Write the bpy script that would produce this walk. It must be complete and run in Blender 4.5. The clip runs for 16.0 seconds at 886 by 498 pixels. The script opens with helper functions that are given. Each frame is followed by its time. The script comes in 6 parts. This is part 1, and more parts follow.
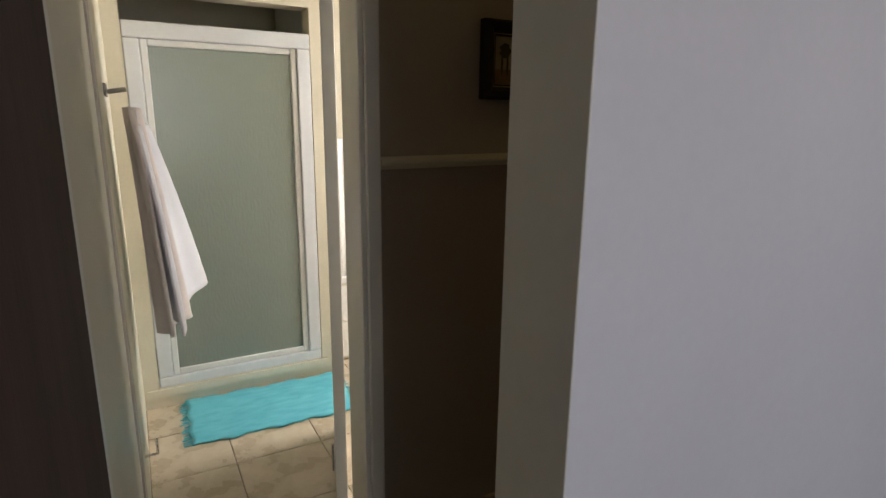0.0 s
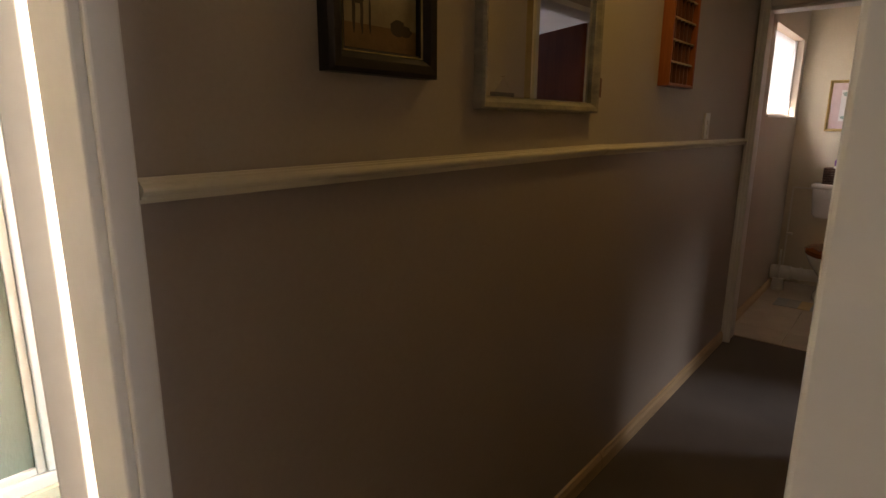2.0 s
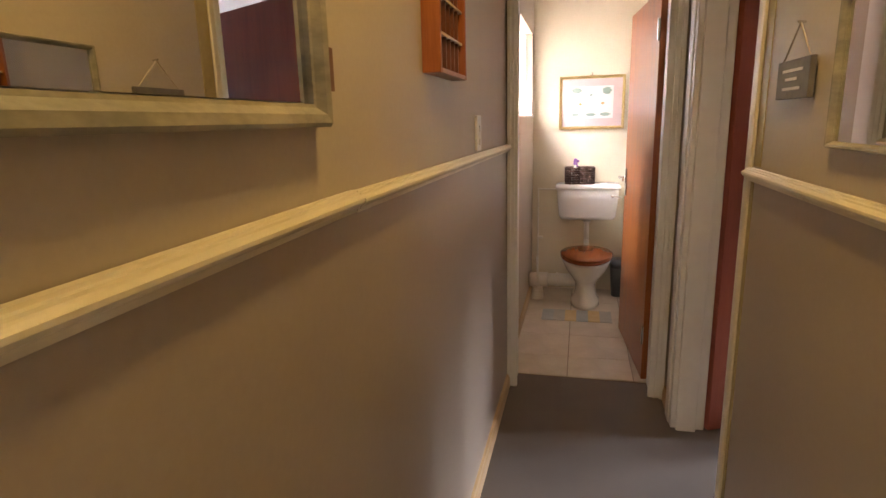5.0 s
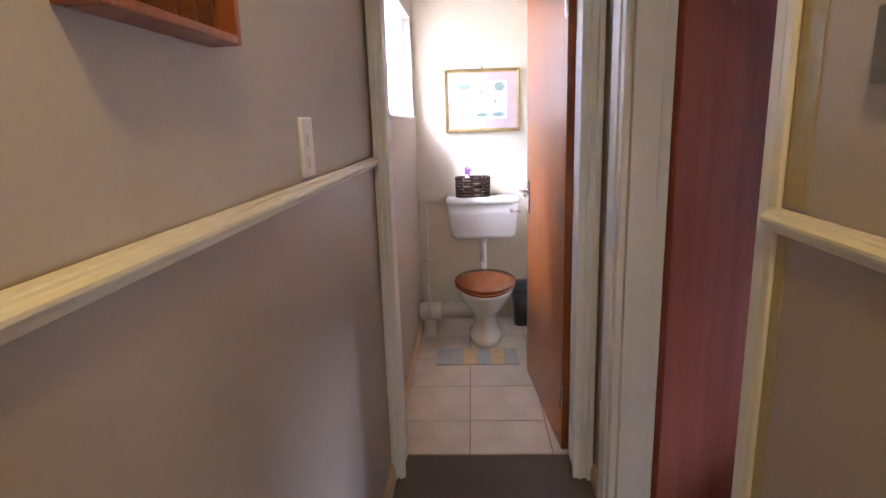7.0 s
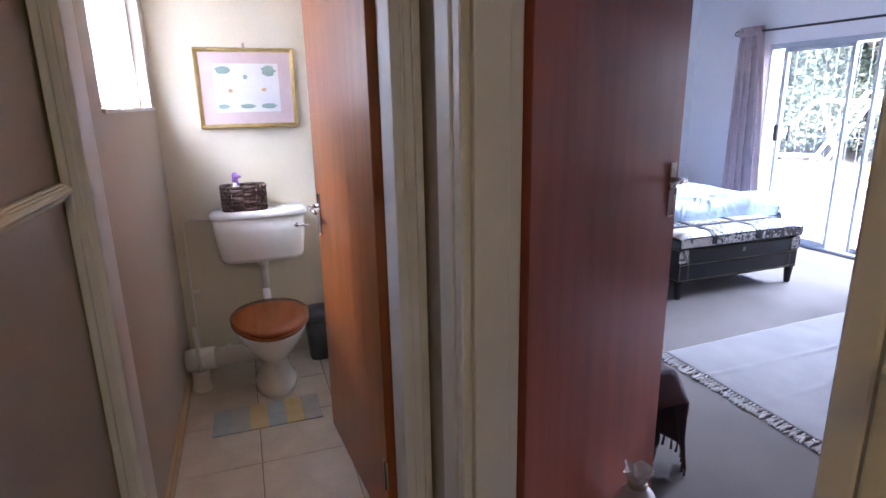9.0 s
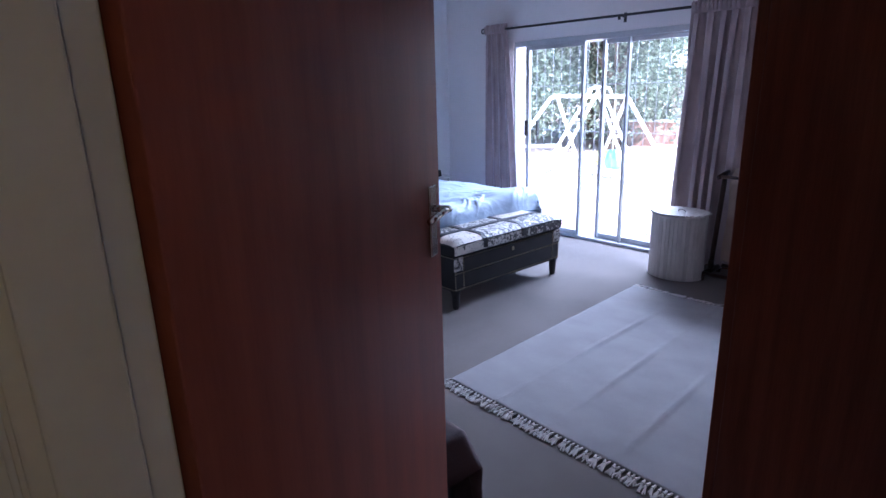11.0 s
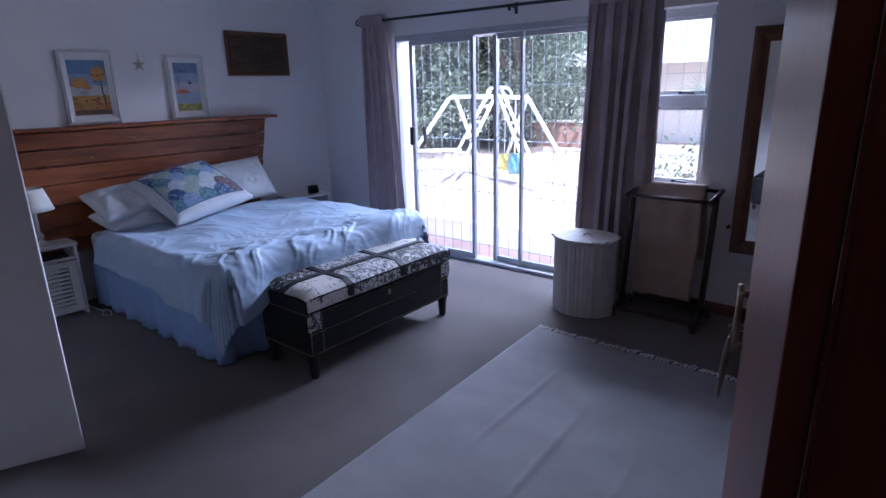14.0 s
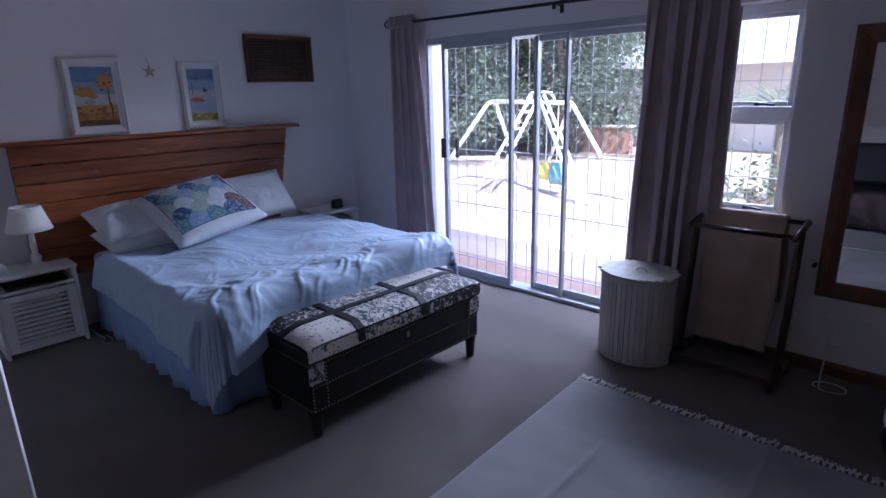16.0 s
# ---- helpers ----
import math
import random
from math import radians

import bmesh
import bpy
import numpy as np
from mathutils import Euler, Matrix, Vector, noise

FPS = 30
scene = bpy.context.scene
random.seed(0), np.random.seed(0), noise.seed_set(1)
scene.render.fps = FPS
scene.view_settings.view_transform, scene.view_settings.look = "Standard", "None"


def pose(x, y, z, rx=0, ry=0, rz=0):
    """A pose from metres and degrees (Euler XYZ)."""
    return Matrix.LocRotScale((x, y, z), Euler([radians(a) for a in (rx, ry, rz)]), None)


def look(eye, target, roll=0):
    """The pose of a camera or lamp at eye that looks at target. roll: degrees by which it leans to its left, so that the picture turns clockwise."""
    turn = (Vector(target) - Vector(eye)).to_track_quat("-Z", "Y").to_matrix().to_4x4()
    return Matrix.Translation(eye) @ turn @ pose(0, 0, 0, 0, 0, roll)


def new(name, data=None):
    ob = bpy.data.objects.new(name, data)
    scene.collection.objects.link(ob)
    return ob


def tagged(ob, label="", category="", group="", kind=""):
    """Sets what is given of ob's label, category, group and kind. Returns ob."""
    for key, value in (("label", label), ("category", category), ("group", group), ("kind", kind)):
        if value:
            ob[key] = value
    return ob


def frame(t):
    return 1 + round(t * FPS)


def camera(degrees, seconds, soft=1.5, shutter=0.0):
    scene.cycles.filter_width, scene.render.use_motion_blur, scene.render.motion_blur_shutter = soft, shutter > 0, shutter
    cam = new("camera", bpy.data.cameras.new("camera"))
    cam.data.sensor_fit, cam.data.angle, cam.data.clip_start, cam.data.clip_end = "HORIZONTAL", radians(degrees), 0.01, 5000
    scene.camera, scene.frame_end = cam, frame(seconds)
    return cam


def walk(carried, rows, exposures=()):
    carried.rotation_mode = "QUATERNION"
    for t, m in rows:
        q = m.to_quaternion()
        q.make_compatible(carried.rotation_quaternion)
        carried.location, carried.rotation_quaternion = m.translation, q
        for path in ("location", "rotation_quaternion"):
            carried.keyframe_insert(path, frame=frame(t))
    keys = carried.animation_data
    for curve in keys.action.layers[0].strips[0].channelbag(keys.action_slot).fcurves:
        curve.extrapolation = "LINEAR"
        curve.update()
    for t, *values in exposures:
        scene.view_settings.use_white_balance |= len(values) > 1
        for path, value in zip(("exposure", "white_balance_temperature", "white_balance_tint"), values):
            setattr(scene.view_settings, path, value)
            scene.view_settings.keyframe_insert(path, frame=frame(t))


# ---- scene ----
cam = camera(76.4, 16.0)
PATH = [
    (0, (0.144, -0.096, 1.418), (1.083, 1.611, 0.965), 0.7),
    (0.5, (0.186, 0.099, 1.409), (1.245, 1.736, 0.962), 0.9),
    (1, (0.229, 0.276, 1.402), (1.491, 1.763, 0.961), 0.8),
    (1.5, (0.344, 0.445, 1.398), (1.732, 1.815, 0.954), 0.5),
    (2, (0.434, 0.574, 1.387), (1.931, 1.825, 0.949), 0.4),
    (2.5, (0.508, 0.722, 1.393), (2.118, 1.828, 0.962), -0.0),
    (3, (0.589, 0.817, 1.391), (2.296, 1.768, 0.963), -0.5),
    (3.5, (0.787, 0.897, 1.4), (2.57, 1.695, 0.971), -0.8),
    (4, (1.014, 0.955, 1.408), (2.849, 1.622, 0.974), -1.1),
    (4.5, (1.222, 1.038, 1.418), (3.091, 1.598, 0.98), -1.3),
    (7, (2.248, 1.056, 1.429), (4.194, 1.163, 0.98), -1.9),
    (7.5, (2.453, 1.01, 1.432), (4.401, 1.009, 0.978), -1.9),
    (8, (2.6, 0.976, 1.424), (4.541, 0.85, 0.96), -1.9),
    (8.5, (2.757, 1.015, 1.458), (4.658, 0.674, 0.970), -0.9),
    (9, (2.875, 1.036, 1.46), (4.701, 0.398, 0.95), -1.1),
    (9.5, (3.01, 0.968, 1.462), (4.744, 0.12, 0.941), -1.2),
    (10, (3.12, 0.852, 1.461), (4.764, -0.159, 0.938), -1.4),
    (12.5, (3.54, 0.2, 1.485), (4.776, -1.273, 0.933), -1.4),
    (13, (3.587, 0.044, 1.487), (4.817, -1.434, 0.937), -1.4),
    (13.5, (3.668, -0.098, 1.495), (4.896, -1.577, 0.943), -1.5),
    (14, (3.729, -0.23, 1.497), (4.953, -1.712, 0.946), -1.5),
    (14.5, (3.776, -0.385, 1.513), (5.001, -1.867, 0.964), -1.6),
    (15, (3.831, -0.464, 1.491), (5.083, -1.925, 0.946), -1.5),
    (15.5, (3.916, -0.556, 1.511), (5.219, -1.971, 0.963), -1.5),
    (16, (4.002, -0.65, 1.543), (5.33, -2.043, 1.0), -1.5),
]
EXPOSURES = [
    (0.0, 0.65, 6500, 10), (1.0, 0.95, 6500, 12), (1.5, 1.4, 6900, 16), (2.0, 2.0, 7300, 20), (3.5, 3.2, 7600, 18), (4.5, 3.75, 7200, 19), (7.0, 4.15, 5400, 21),
    (8.5, 3.8, 5400, 20), (9.5, 3.25, 5100, 19), (10.0, 3.0, 5000, 19), (12.5, 2.05, 5000, 20), (14.0, 1.55, 5050, 22), (16.0, 1.22, 5150, 23),
]
walk(cam, [(t, look(eye, target, roll)) for t, eye, target, roll in PATH], EXPOSURES)

# ---- world, sun and exposure ----
SUN_FROM = Vector((-1.0, 0.55, 1.25)).normalized()
world = bpy.data.worlds.new("world")
scene.world = world
world.use_nodes = True
sky = world.node_tree.nodes.new("ShaderNodeTexSky")
sky.sky_type, sky.sun_disc = "NISHITA", False
sky.sun_elevation = math.asin(SUN_FROM.z)
sky.sun_rotation = math.atan2(SUN_FROM.x, SUN_FROM.y)
world.node_tree.links.new(sky.outputs[0], world.node_tree.nodes["Background"].inputs[0])
world.node_tree.nodes["Background"].inputs[1].default_value = 0.15


def lamp(name, kind, m, energy, color, **more):
    data = bpy.data.lights.new(name, kind)
    data.energy, data.color = energy, color
    if kind == "AREA":
        data.shape, data.size, data.size_y = "RECTANGLE", more["size"], more["size_y"]
    else:
        data.angle = radians(0.6)
    ob = new(name, data)
    ob.matrix_world = m
    return ob


lamp("sun", "SUN", look(SUN_FROM * 30, (0, 0, 0)), 5.0, (1.0, 0.95, 0.86))
# Lamp added high outside the window to throw a sun patch behind the cistern.
lamp("toilet_sun_patch_lamp", "AREA", look((5.36, 2.9, 3.5), (6.17, 0.9, 1.1)), 11.0, (1.0, 0.97, 0.93), size=0.4, size_y=0.4)
lamp("toilet_pane_light", "AREA", look((5.48, 1.60, 1.76), (5.48, 1.0, 1.5)), 0.25, (1.0, 0.97, 0.93), size=1.05, size_y=0.58)
lamp("bathroom_window_light", "AREA", look((2.52, 2.2, 1.6), (1.5, 2.2, 1.2)), 29, (1.0, 0.98, 0.95), size=0.9, size_y=1.0)
lamp("first_room_window_light", "AREA", look((0.7, -2.56, 1.5), (0.8, 0.0, 1.2)), 14, (0.93, 0.95, 1.0), size=1.5, size_y=1.2)
# Unseen fill lamp over the garden, added in place of low sky light.
lamp("garden_fill_lamp", "AREA", look((6.4, -6.5, 2.44), (5.4, -2.5, 1.45)), 140, (0.91, 0.94, 1.0), size=3.6, size_y=0.4)
# Warm lamp out of view, inferred from the shadows below the wall pictures.
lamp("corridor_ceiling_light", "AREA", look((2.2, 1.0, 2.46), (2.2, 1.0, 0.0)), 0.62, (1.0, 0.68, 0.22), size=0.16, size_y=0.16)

# ---- materials ----


def surface(name, c1, c2, scale=6.0, rough=0.6, bump=0.1, grain=60.0, metal=0.0, stretch=(1, 1, 1), vary=0.0, spec=0.5, sheen=0.0, rvar=0.08):
    """Two colours mixed by a broad and a fine noise, with relief and a little change of gloss."""
    m = bpy.data.materials.new(name)
    m.use_nodes = True
    t = m.node_tree
    n, l = t.nodes, t.links
    b = n["Principled BSDF"]
    co, mp = n.new("ShaderNodeTexCoord"), n.new("ShaderNodeMapping")
    mp.inputs["Scale"].default_value = stretch
    l.new(co.outputs["Object"], mp.inputs["Vector"])
    broad, fine = n.new("ShaderNodeTexNoise"), n.new("ShaderNodeTexNoise")
    broad.inputs["Scale"].default_value, broad.inputs["Detail"].default_value = scale, 5
    fine.inputs["Scale"].default_value, fine.inputs["Detail"].default_value = grain, 3
    for k in (broad, fine):
        l.new(mp.outputs[0], k.inputs["Vector"])
    add = n.new("ShaderNodeMath")
    add.operation = "MULTIPLY_ADD"
    add.inputs[1].default_value = 0.35
    l.new(fine.outputs[0], add.inputs[0])
    l.new(broad.outputs[0], add.inputs[2])
    ramp = n.new("ShaderNodeValToRGB")
    ramp.color_ramp.elements[0].position, ramp.color_ramp.elements[1].position = 0.48, 0.88
    ramp.color_ramp.elements[0].color, ramp.color_ramp.elements[1].color = (*c1, 1), (*c2, 1)
    l.new(add.outputs[0], ramp.inputs[0])
    out = ramp.outputs[0]
    if vary:
        info, hsv, rng = n.new("ShaderNodeObjectInfo"), n.new("ShaderNodeHueSaturation"), n.new("ShaderNodeMapRange")
        rng.inputs[3].default_value, rng.inputs[4].default_value = 1 - vary, 1 + vary
        l.new(info.outputs["Random"], rng.inputs[0])
        l.new(rng.outputs[0], hsv.inputs["Value"])
        l.new(out, hsv.inputs["Color"])
        out = hsv.outputs[0]
    l.new(out, b.inputs["Base Color"])
    rr = n.new("ShaderNodeMapRange")
    rr.inputs[3].default_value, rr.inputs[4].default_value = rough - rvar, rough + rvar
    l.new(broad.outputs[0], rr.inputs[0])
    l.new(rr.outputs[0], b.inputs["Roughness"])
    b.inputs["Metallic"].default_value = metal
    b.inputs["Specular IOR Level"].default_value = spec
    b.inputs["Sheen Weight"].default_value = sheen
    if bump:
        bp = n.new("ShaderNodeBump")
        bp.inputs["Strength"].default_value, bp.inputs["Distance"].default_value = bump, 0.004
        l.new(add.outputs[0], bp.inputs["Height"])
        l.new(bp.outputs[0], b.inputs["Normal"])
    return m


def glass(name, color, rough, alpha_mix=None):
    m = bpy.data.materials.new(name)
    m.use_nodes = True
    b = m.node_tree.nodes["Principled BSDF"]
    b.inputs["Base Color"].default_value = (*color, 1)
    b.inputs["Roughness"].default_value = rough
    b.inputs["Transmission Weight"].default_value = alpha_mix or 1.0
    b.inputs["IOR"].default_value = 1.45
    return m


def clear_glass():
    """A thin pane: it lets light straight through and mirrors a little."""
    m = bpy.data.materials.new("clear_glass")
    m.use_nodes = True
    n, l = m.node_tree.nodes, m.node_tree.links
    n.remove(n["Principled BSDF"])
    tr, gl, mix, fr = n.new("ShaderNodeBsdfTransparent"), n.new("ShaderNodeBsdfGlossy"), n.new("ShaderNodeMixShader"), n.new("ShaderNodeFresnel")
    tr.inputs[0].default_value = (0.93, 0.95, 0.95, 1)
    gl.inputs["Roughness"].default_value = 0.02
    fr.inputs["IOR"].default_value = 1.3
    l.new(fr.outputs[0], mix.inputs[0])
    l.new(tr.outputs[0], mix.inputs[1])
    l.new(gl.outputs[0], mix.inputs[2])
    # A little translucent white puts the hazy veil over the view into the glass.
    haze, veil = n.new("ShaderNodeBsdfTranslucent"), n.new("ShaderNodeMixShader")
    haze.inputs[0].default_value = (0.8, 0.8, 0.78, 1)
    veil.inputs[0].default_value = 0.006
    l.new(mix.outputs[0], veil.inputs[1])
    l.new(haze.outputs[0], veil.inputs[2])
    l.new(veil.outputs[0], n["Material Output"].inputs[0])
    return m


def patches(name, colors, scale, rough=0.8, stretch=(1, 1, 1), jitter=1.0):
    """Cells of cloth in several colours, or hide with dark spots."""
    m = bpy.data.materials.new(name)
    m.use_nodes = True
    n, l = m.node_tree.nodes, m.node_tree.links
    b = n["Principled BSDF"]
    co, mp, vo, ramp = n.new("ShaderNodeTexCoord"), n.new("ShaderNodeMapping"), n.new("ShaderNodeTexVoronoi"), n.new("ShaderNodeValToRGB")
    mp.inputs["Scale"].default_value = stretch
    l.new(co.outputs["Object"], mp.inputs[0])
    vo.inputs["Scale"].default_value, vo.inputs["Randomness"].default_value = scale, jitter
    l.new(mp.outputs[0], vo.inputs["Vector"])
    ramp.color_ramp.interpolation = "CONSTANT"
    for k, c in enumerate(colors):
        e = ramp.color_ramp.elements[k] if k < 2 else ramp.color_ramp.elements.new(k / len(colors))
        e.position, e.color = k / len(colors), (*c, 1)
    sep = n.new("ShaderNodeSeparateColor")
    l.new(vo.outputs["Color"], sep.inputs[0])
    l.new(sep.outputs[0], ramp.inputs[0])
    l.new(ramp.outputs[0], b.inputs["Base Color"])
    b.inputs["Roughness"].default_value = rough
    return m


def hide(name, light, dark, amount):
    """Cowhide: short hair, light with dark flecks."""
    m = surface(name, light, light, 10, 0.62, 0.25, 220, rvar=0.05)
    n, l = m.node_tree.nodes, m.node_tree.links
    co, ns, ramp, mix = n.new("ShaderNodeTexCoord"), n.new("ShaderNodeTexNoise"), n.new("ShaderNodeValToRGB"), n.new("ShaderNodeMix")
    ns.inputs["Scale"].default_value, ns.inputs["Detail"].default_value, ns.inputs["Distortion"].default_value = 34, 10, 1.6
    l.new(co.outputs["Object"], ns.inputs["Vector"])
    ramp.color_ramp.elements[0].position, ramp.color_ramp.elements[1].position = amount, amount + 0.06
    l.new(ns.outputs[0], ramp.inputs[0])
    mix.data_type = "RGBA"
    mix.inputs["A"].default_value, mix.inputs["B"].default_value = (*dark, 1), (*light, 1)
    l.new(ramp.outputs[0], mix.inputs["Factor"])
    l.new(mix.outputs["Result"], n["Principled BSDF"].inputs["Base Color"])
    return m


def crumple(m, scale, strength):
    """Sharp little creases of slept-in cotton, on top of the cloth's own relief."""
    n, l = m.node_tree.nodes, m.node_tree.links
    b = n["Principled BSDF"]
    co, ns, bp = n.new("ShaderNodeTexCoord"), n.new("ShaderNodeTexNoise"), n.new("ShaderNodeBump")
    ns.noise_type = "RIDGED_MULTIFRACTAL"
    ns.inputs["Scale"].default_value, ns.inputs["Detail"].default_value, ns.inputs["Distortion"].default_value = scale, 3, 0.8
    bp.inputs["Strength"].default_value, bp.inputs["Distance"].default_value = strength, 0.012
    l.new(co.outputs["Object"], ns.inputs["Vector"])
    l.new(ns.outputs[0], bp.inputs["Height"])
    l.new(b.inputs["Normal"].links[0].from_socket, bp.inputs["Normal"])
    l.new(bp.outputs[0], b.inputs["Normal"])


def worn(m, pale, stretch, start=0.60):
    """Pale scuffs along the grain, over another material's colour."""
    n, l = m.node_tree.nodes, m.node_tree.links
    b = n["Principled BSDF"]
    co, mp, ns, ramp, mix = n.new("ShaderNodeTexCoord"), n.new("ShaderNodeMapping"), n.new("ShaderNodeTexNoise"), n.new("ShaderNodeValToRGB"), n.new("ShaderNodeMix")
    mp.inputs["Scale"].default_value = stretch
    l.new(co.outputs["Object"], mp.inputs[0])
    l.new(mp.outputs[0], ns.inputs["Vector"])
    ns.inputs["Scale"].default_value, ns.inputs["Detail"].default_value, ns.inputs["Roughness"].default_value = 4, 8, 0.7
    ramp.color_ramp.elements[0].position, ramp.color_ramp.elements[1].position = start, start + 0.06
    l.new(ns.outputs[0], ramp.inputs[0])
    mix.data_type = "RGBA"
    l.new(b.inputs["Base Color"].links[0].from_socket, mix.inputs["A"])
    mix.inputs["B"].default_value = (*pale, 1)
    l.new(ramp.outputs[0], mix.inputs["Factor"])
    l.new(mix.outputs["Result"], b.inputs["Base Color"])
    return m


TAUPE = surface("taupe_wall_paint", (0.44, 0.38, 0.31), (0.50, 0.44, 0.365), 1.6, 0.5, 0.08, 90)
TAUPE_LOW = surface("taupe_lower_wall_paint", (0.385, 0.325, 0.27), (0.43, 0.37, 0.315), 1.4, 0.34, 0.06, 80)
CREAM = surface("cream_wall_paint", (0.66, 0.60, 0.46), (0.74, 0.68, 0.54), 1.8, 0.5, 0.1, 70)
WHITE_WALL = surface("white_wall_paint", (0.77, 0.745, 0.745), (0.83, 0.805, 0.805), 1.2, 0.75, 0.1, 80)
LILAC = surface("lilac_white_wall_paint", (0.70, 0.68, 0.71), (0.75, 0.73, 0.76), 1.5, 0.7, 0.08, 60)
CEIL = surface("ceiling_paint", (0.76, 0.74, 0.70), (0.82, 0.80, 0.76), 2, 0.8, 0.06, 60)
GLOSS_CREAM = surface("cream_gloss_paint", (0.73, 0.70, 0.63), (0.79, 0.765, 0.70), 3, 0.45, 0.03, 30)
TRIM_WHITE = surface("white_gloss_trim_paint", (0.78, 0.78, 0.77), (0.83, 0.83, 0.82), 3, 0.4, 0.03, 30)
DADO_PAINT = surface("dado_rail_paint", (0.75, 0.685, 0.52), (0.785, 0.73, 0.57), 5, 0.36, 0.04, 40, stretch=(0.5, 1, 1))
WHITE_PAINT = surface("white_paint", (0.72, 0.71, 0.68), (0.80, 0.79, 0.77), 4, 0.45, 0.08, 50)
PINE = surface("pale_pine", (0.48, 0.33, 0.17), (0.66, 0.50, 0.30), 5, 0.45, 0.2, 40, stretch=(0.25, 4, 4))
CARPET = surface("taupe_carpet", (0.110, 0.089, 0.077), (0.156, 0.130, 0.115), 2.2, 0.95, 0.9, 420, sheen=0.2, rvar=0.02)
TILE = surface("beige_floor_tile", (0.52, 0.42, 0.29), (0.66, 0.56, 0.42), 7, 0.28, 0.06, 40, vary=0.06)
TILE_W = surface("cream_floor_tile", (0.56, 0.50, 0.42), (0.68, 0.62, 0.54), 6, 0.3, 0.06, 40, vary=0.06)
WHITE_TILE = surface("white_glazed_tile", (0.80, 0.80, 0.78), (0.84, 0.84, 0.83), 5, 0.15, 0.02, 30, vary=0.03)
GROUT = surface("grout", (0.20, 0.14, 0.09), (0.30, 0.22, 0.15), 30, 0.9, 0.3, 120)
MAHOG = surface("reddish_brown_wood_veneer", (0.27, 0.072, 0.045), (0.37, 0.106, 0.063), 3, 0.32, 0.015, 30, stretch=(6, 6, 0.5))
WARDROBE = surface("worn_reddish_wardrobe_veneer", (0.17, 0.047, 0.028), (0.28, 0.084, 0.050), 5, 0.36, 0.008, 55, stretch=(7, 7, 0.35), spec=0.28, rvar=0.03)
ORANGE = surface("orange_brown_wood_veneer", (0.24, 0.066, 0.017), (0.40, 0.135, 0.038), 5, 0.32, 0.1, 55, stretch=(7, 7, 0.35))
DARKWOOD = surface("dark_stained_wood", (0.035, 0.016, 0.012), (0.075, 0.035, 0.024), 6, 0.35, 0.15, 50, stretch=(3, 3, 1))
OLDDOOR = surface("dull_dark_brown_door_paint", (0.050, 0.030, 0.024), (0.085, 0.052, 0.040), 5, 0.75, 0.15, 50, stretch=(5, 5, 0.5), spec=0.12)
BEDWOOD = surface("rough_orange_brown_planks", (0.16, 0.040, 0.012), (0.34, 0.105, 0.030), 5, 0.42, 0.7, 34, stretch=(5, 0.5, 6), vary=0.18)
worn(BEDWOOD, (0.55, 0.33, 0.20), (4, 1.6, 9), 0.62)
worn(BEDWOOD, (0.05, 0.014, 0.006), (3, 0.8, 14), 0.60)
FRAMEWOOD = surface("medium_brown_wood", (0.105, 0.038, 0.017), (0.19, 0.072, 0.031), 6, 0.4, 0.25, 40, stretch=(3, 3, 1))
SEATWOOD = surface("varnished_toilet_seat_wood", (0.26, 0.074, 0.020), (0.35, 0.108, 0.030), 4, 0.2, 0.05, 40, stretch=(1, 6, 1))
CERAMIC = surface("white_ceramic", (0.80, 0.80, 0.79), (0.84, 0.84, 0.83), 3, 0.12, 0.0, 30, rvar=0.02)
PVC = surface("white_plastic", (0.74, 0.73, 0.70), (0.80, 0.79, 0.76), 5, 0.35, 0.03, 40)
CHROME = surface("chrome", (0.72, 0.70, 0.68), (0.80, 0.78, 0.76), 12, 0.18, 0.02, 60, metal=1.0, rvar=0.05)
ALU = surface("white_coated_aluminium", (0.66, 0.67, 0.68), (0.74, 0.75, 0.76), 4, 0.38, 0.03, 40)
# Greyer copy of the aluminium: shade on the door's inner faces, as colour.
SHADED_ALU = surface("shaded_white_aluminium", (0.42, 0.44, 0.46), (0.50, 0.52, 0.54), 4, 0.42, 0.03, 40)
BARPAINT = surface("pale_grey_bar_paint", (0.36, 0.37, 0.38), (0.46, 0.47, 0.48), 9, 0.5, 0.1, 60)
GOLD = surface("gilt_frame", (0.46, 0.33, 0.12), (0.62, 0.47, 0.20), 12, 0.36, 0.2, 80, metal=0.7)
BLACKFRAME = surface("black_brown_lacquer", (0.014, 0.009, 0.008), (0.026, 0.016, 0.013), 8, 0.42, 0.1, 40, spec=0.25)
SILVERWOOD = surface("worn_silver_grey_wood", (0.20, 0.19, 0.16), (0.40, 0.36, 0.28), 9, 0.45, 0.4, 60, stretch=(1, 1, 2))
MIRROR = surface("mirror_glass", (0.86, 0.87, 0.86), (0.88, 0.89, 0.88), 2, 0.012, 0.0, 10, metal=1.0, rvar=0.004)
BLACK = surface("black_leather", (0.008, 0.008, 0.010), (0.018, 0.017, 0.020), 12, 0.5, 0.3, 120, spec=0.3)
BLACKPLASTIC = surface("black_plastic", (0.012, 0.012, 0.013), (0.02, 0.02, 0.022), 12, 0.4, 0.05, 60)
HIDE_A = hide("pale_cowhide", (0.66, 0.62, 0.57), (0.05, 0.045, 0.045), 0.36)
HIDE_B = hide("flecked_cowhide", (0.60, 0.57, 0.54), (0.022, 0.02, 0.022), 0.53)
HIDE_C = hide("grey_flecked_cowhide", (0.56, 0.54, 0.52), (0.05, 0.05, 0.055), 0.46)
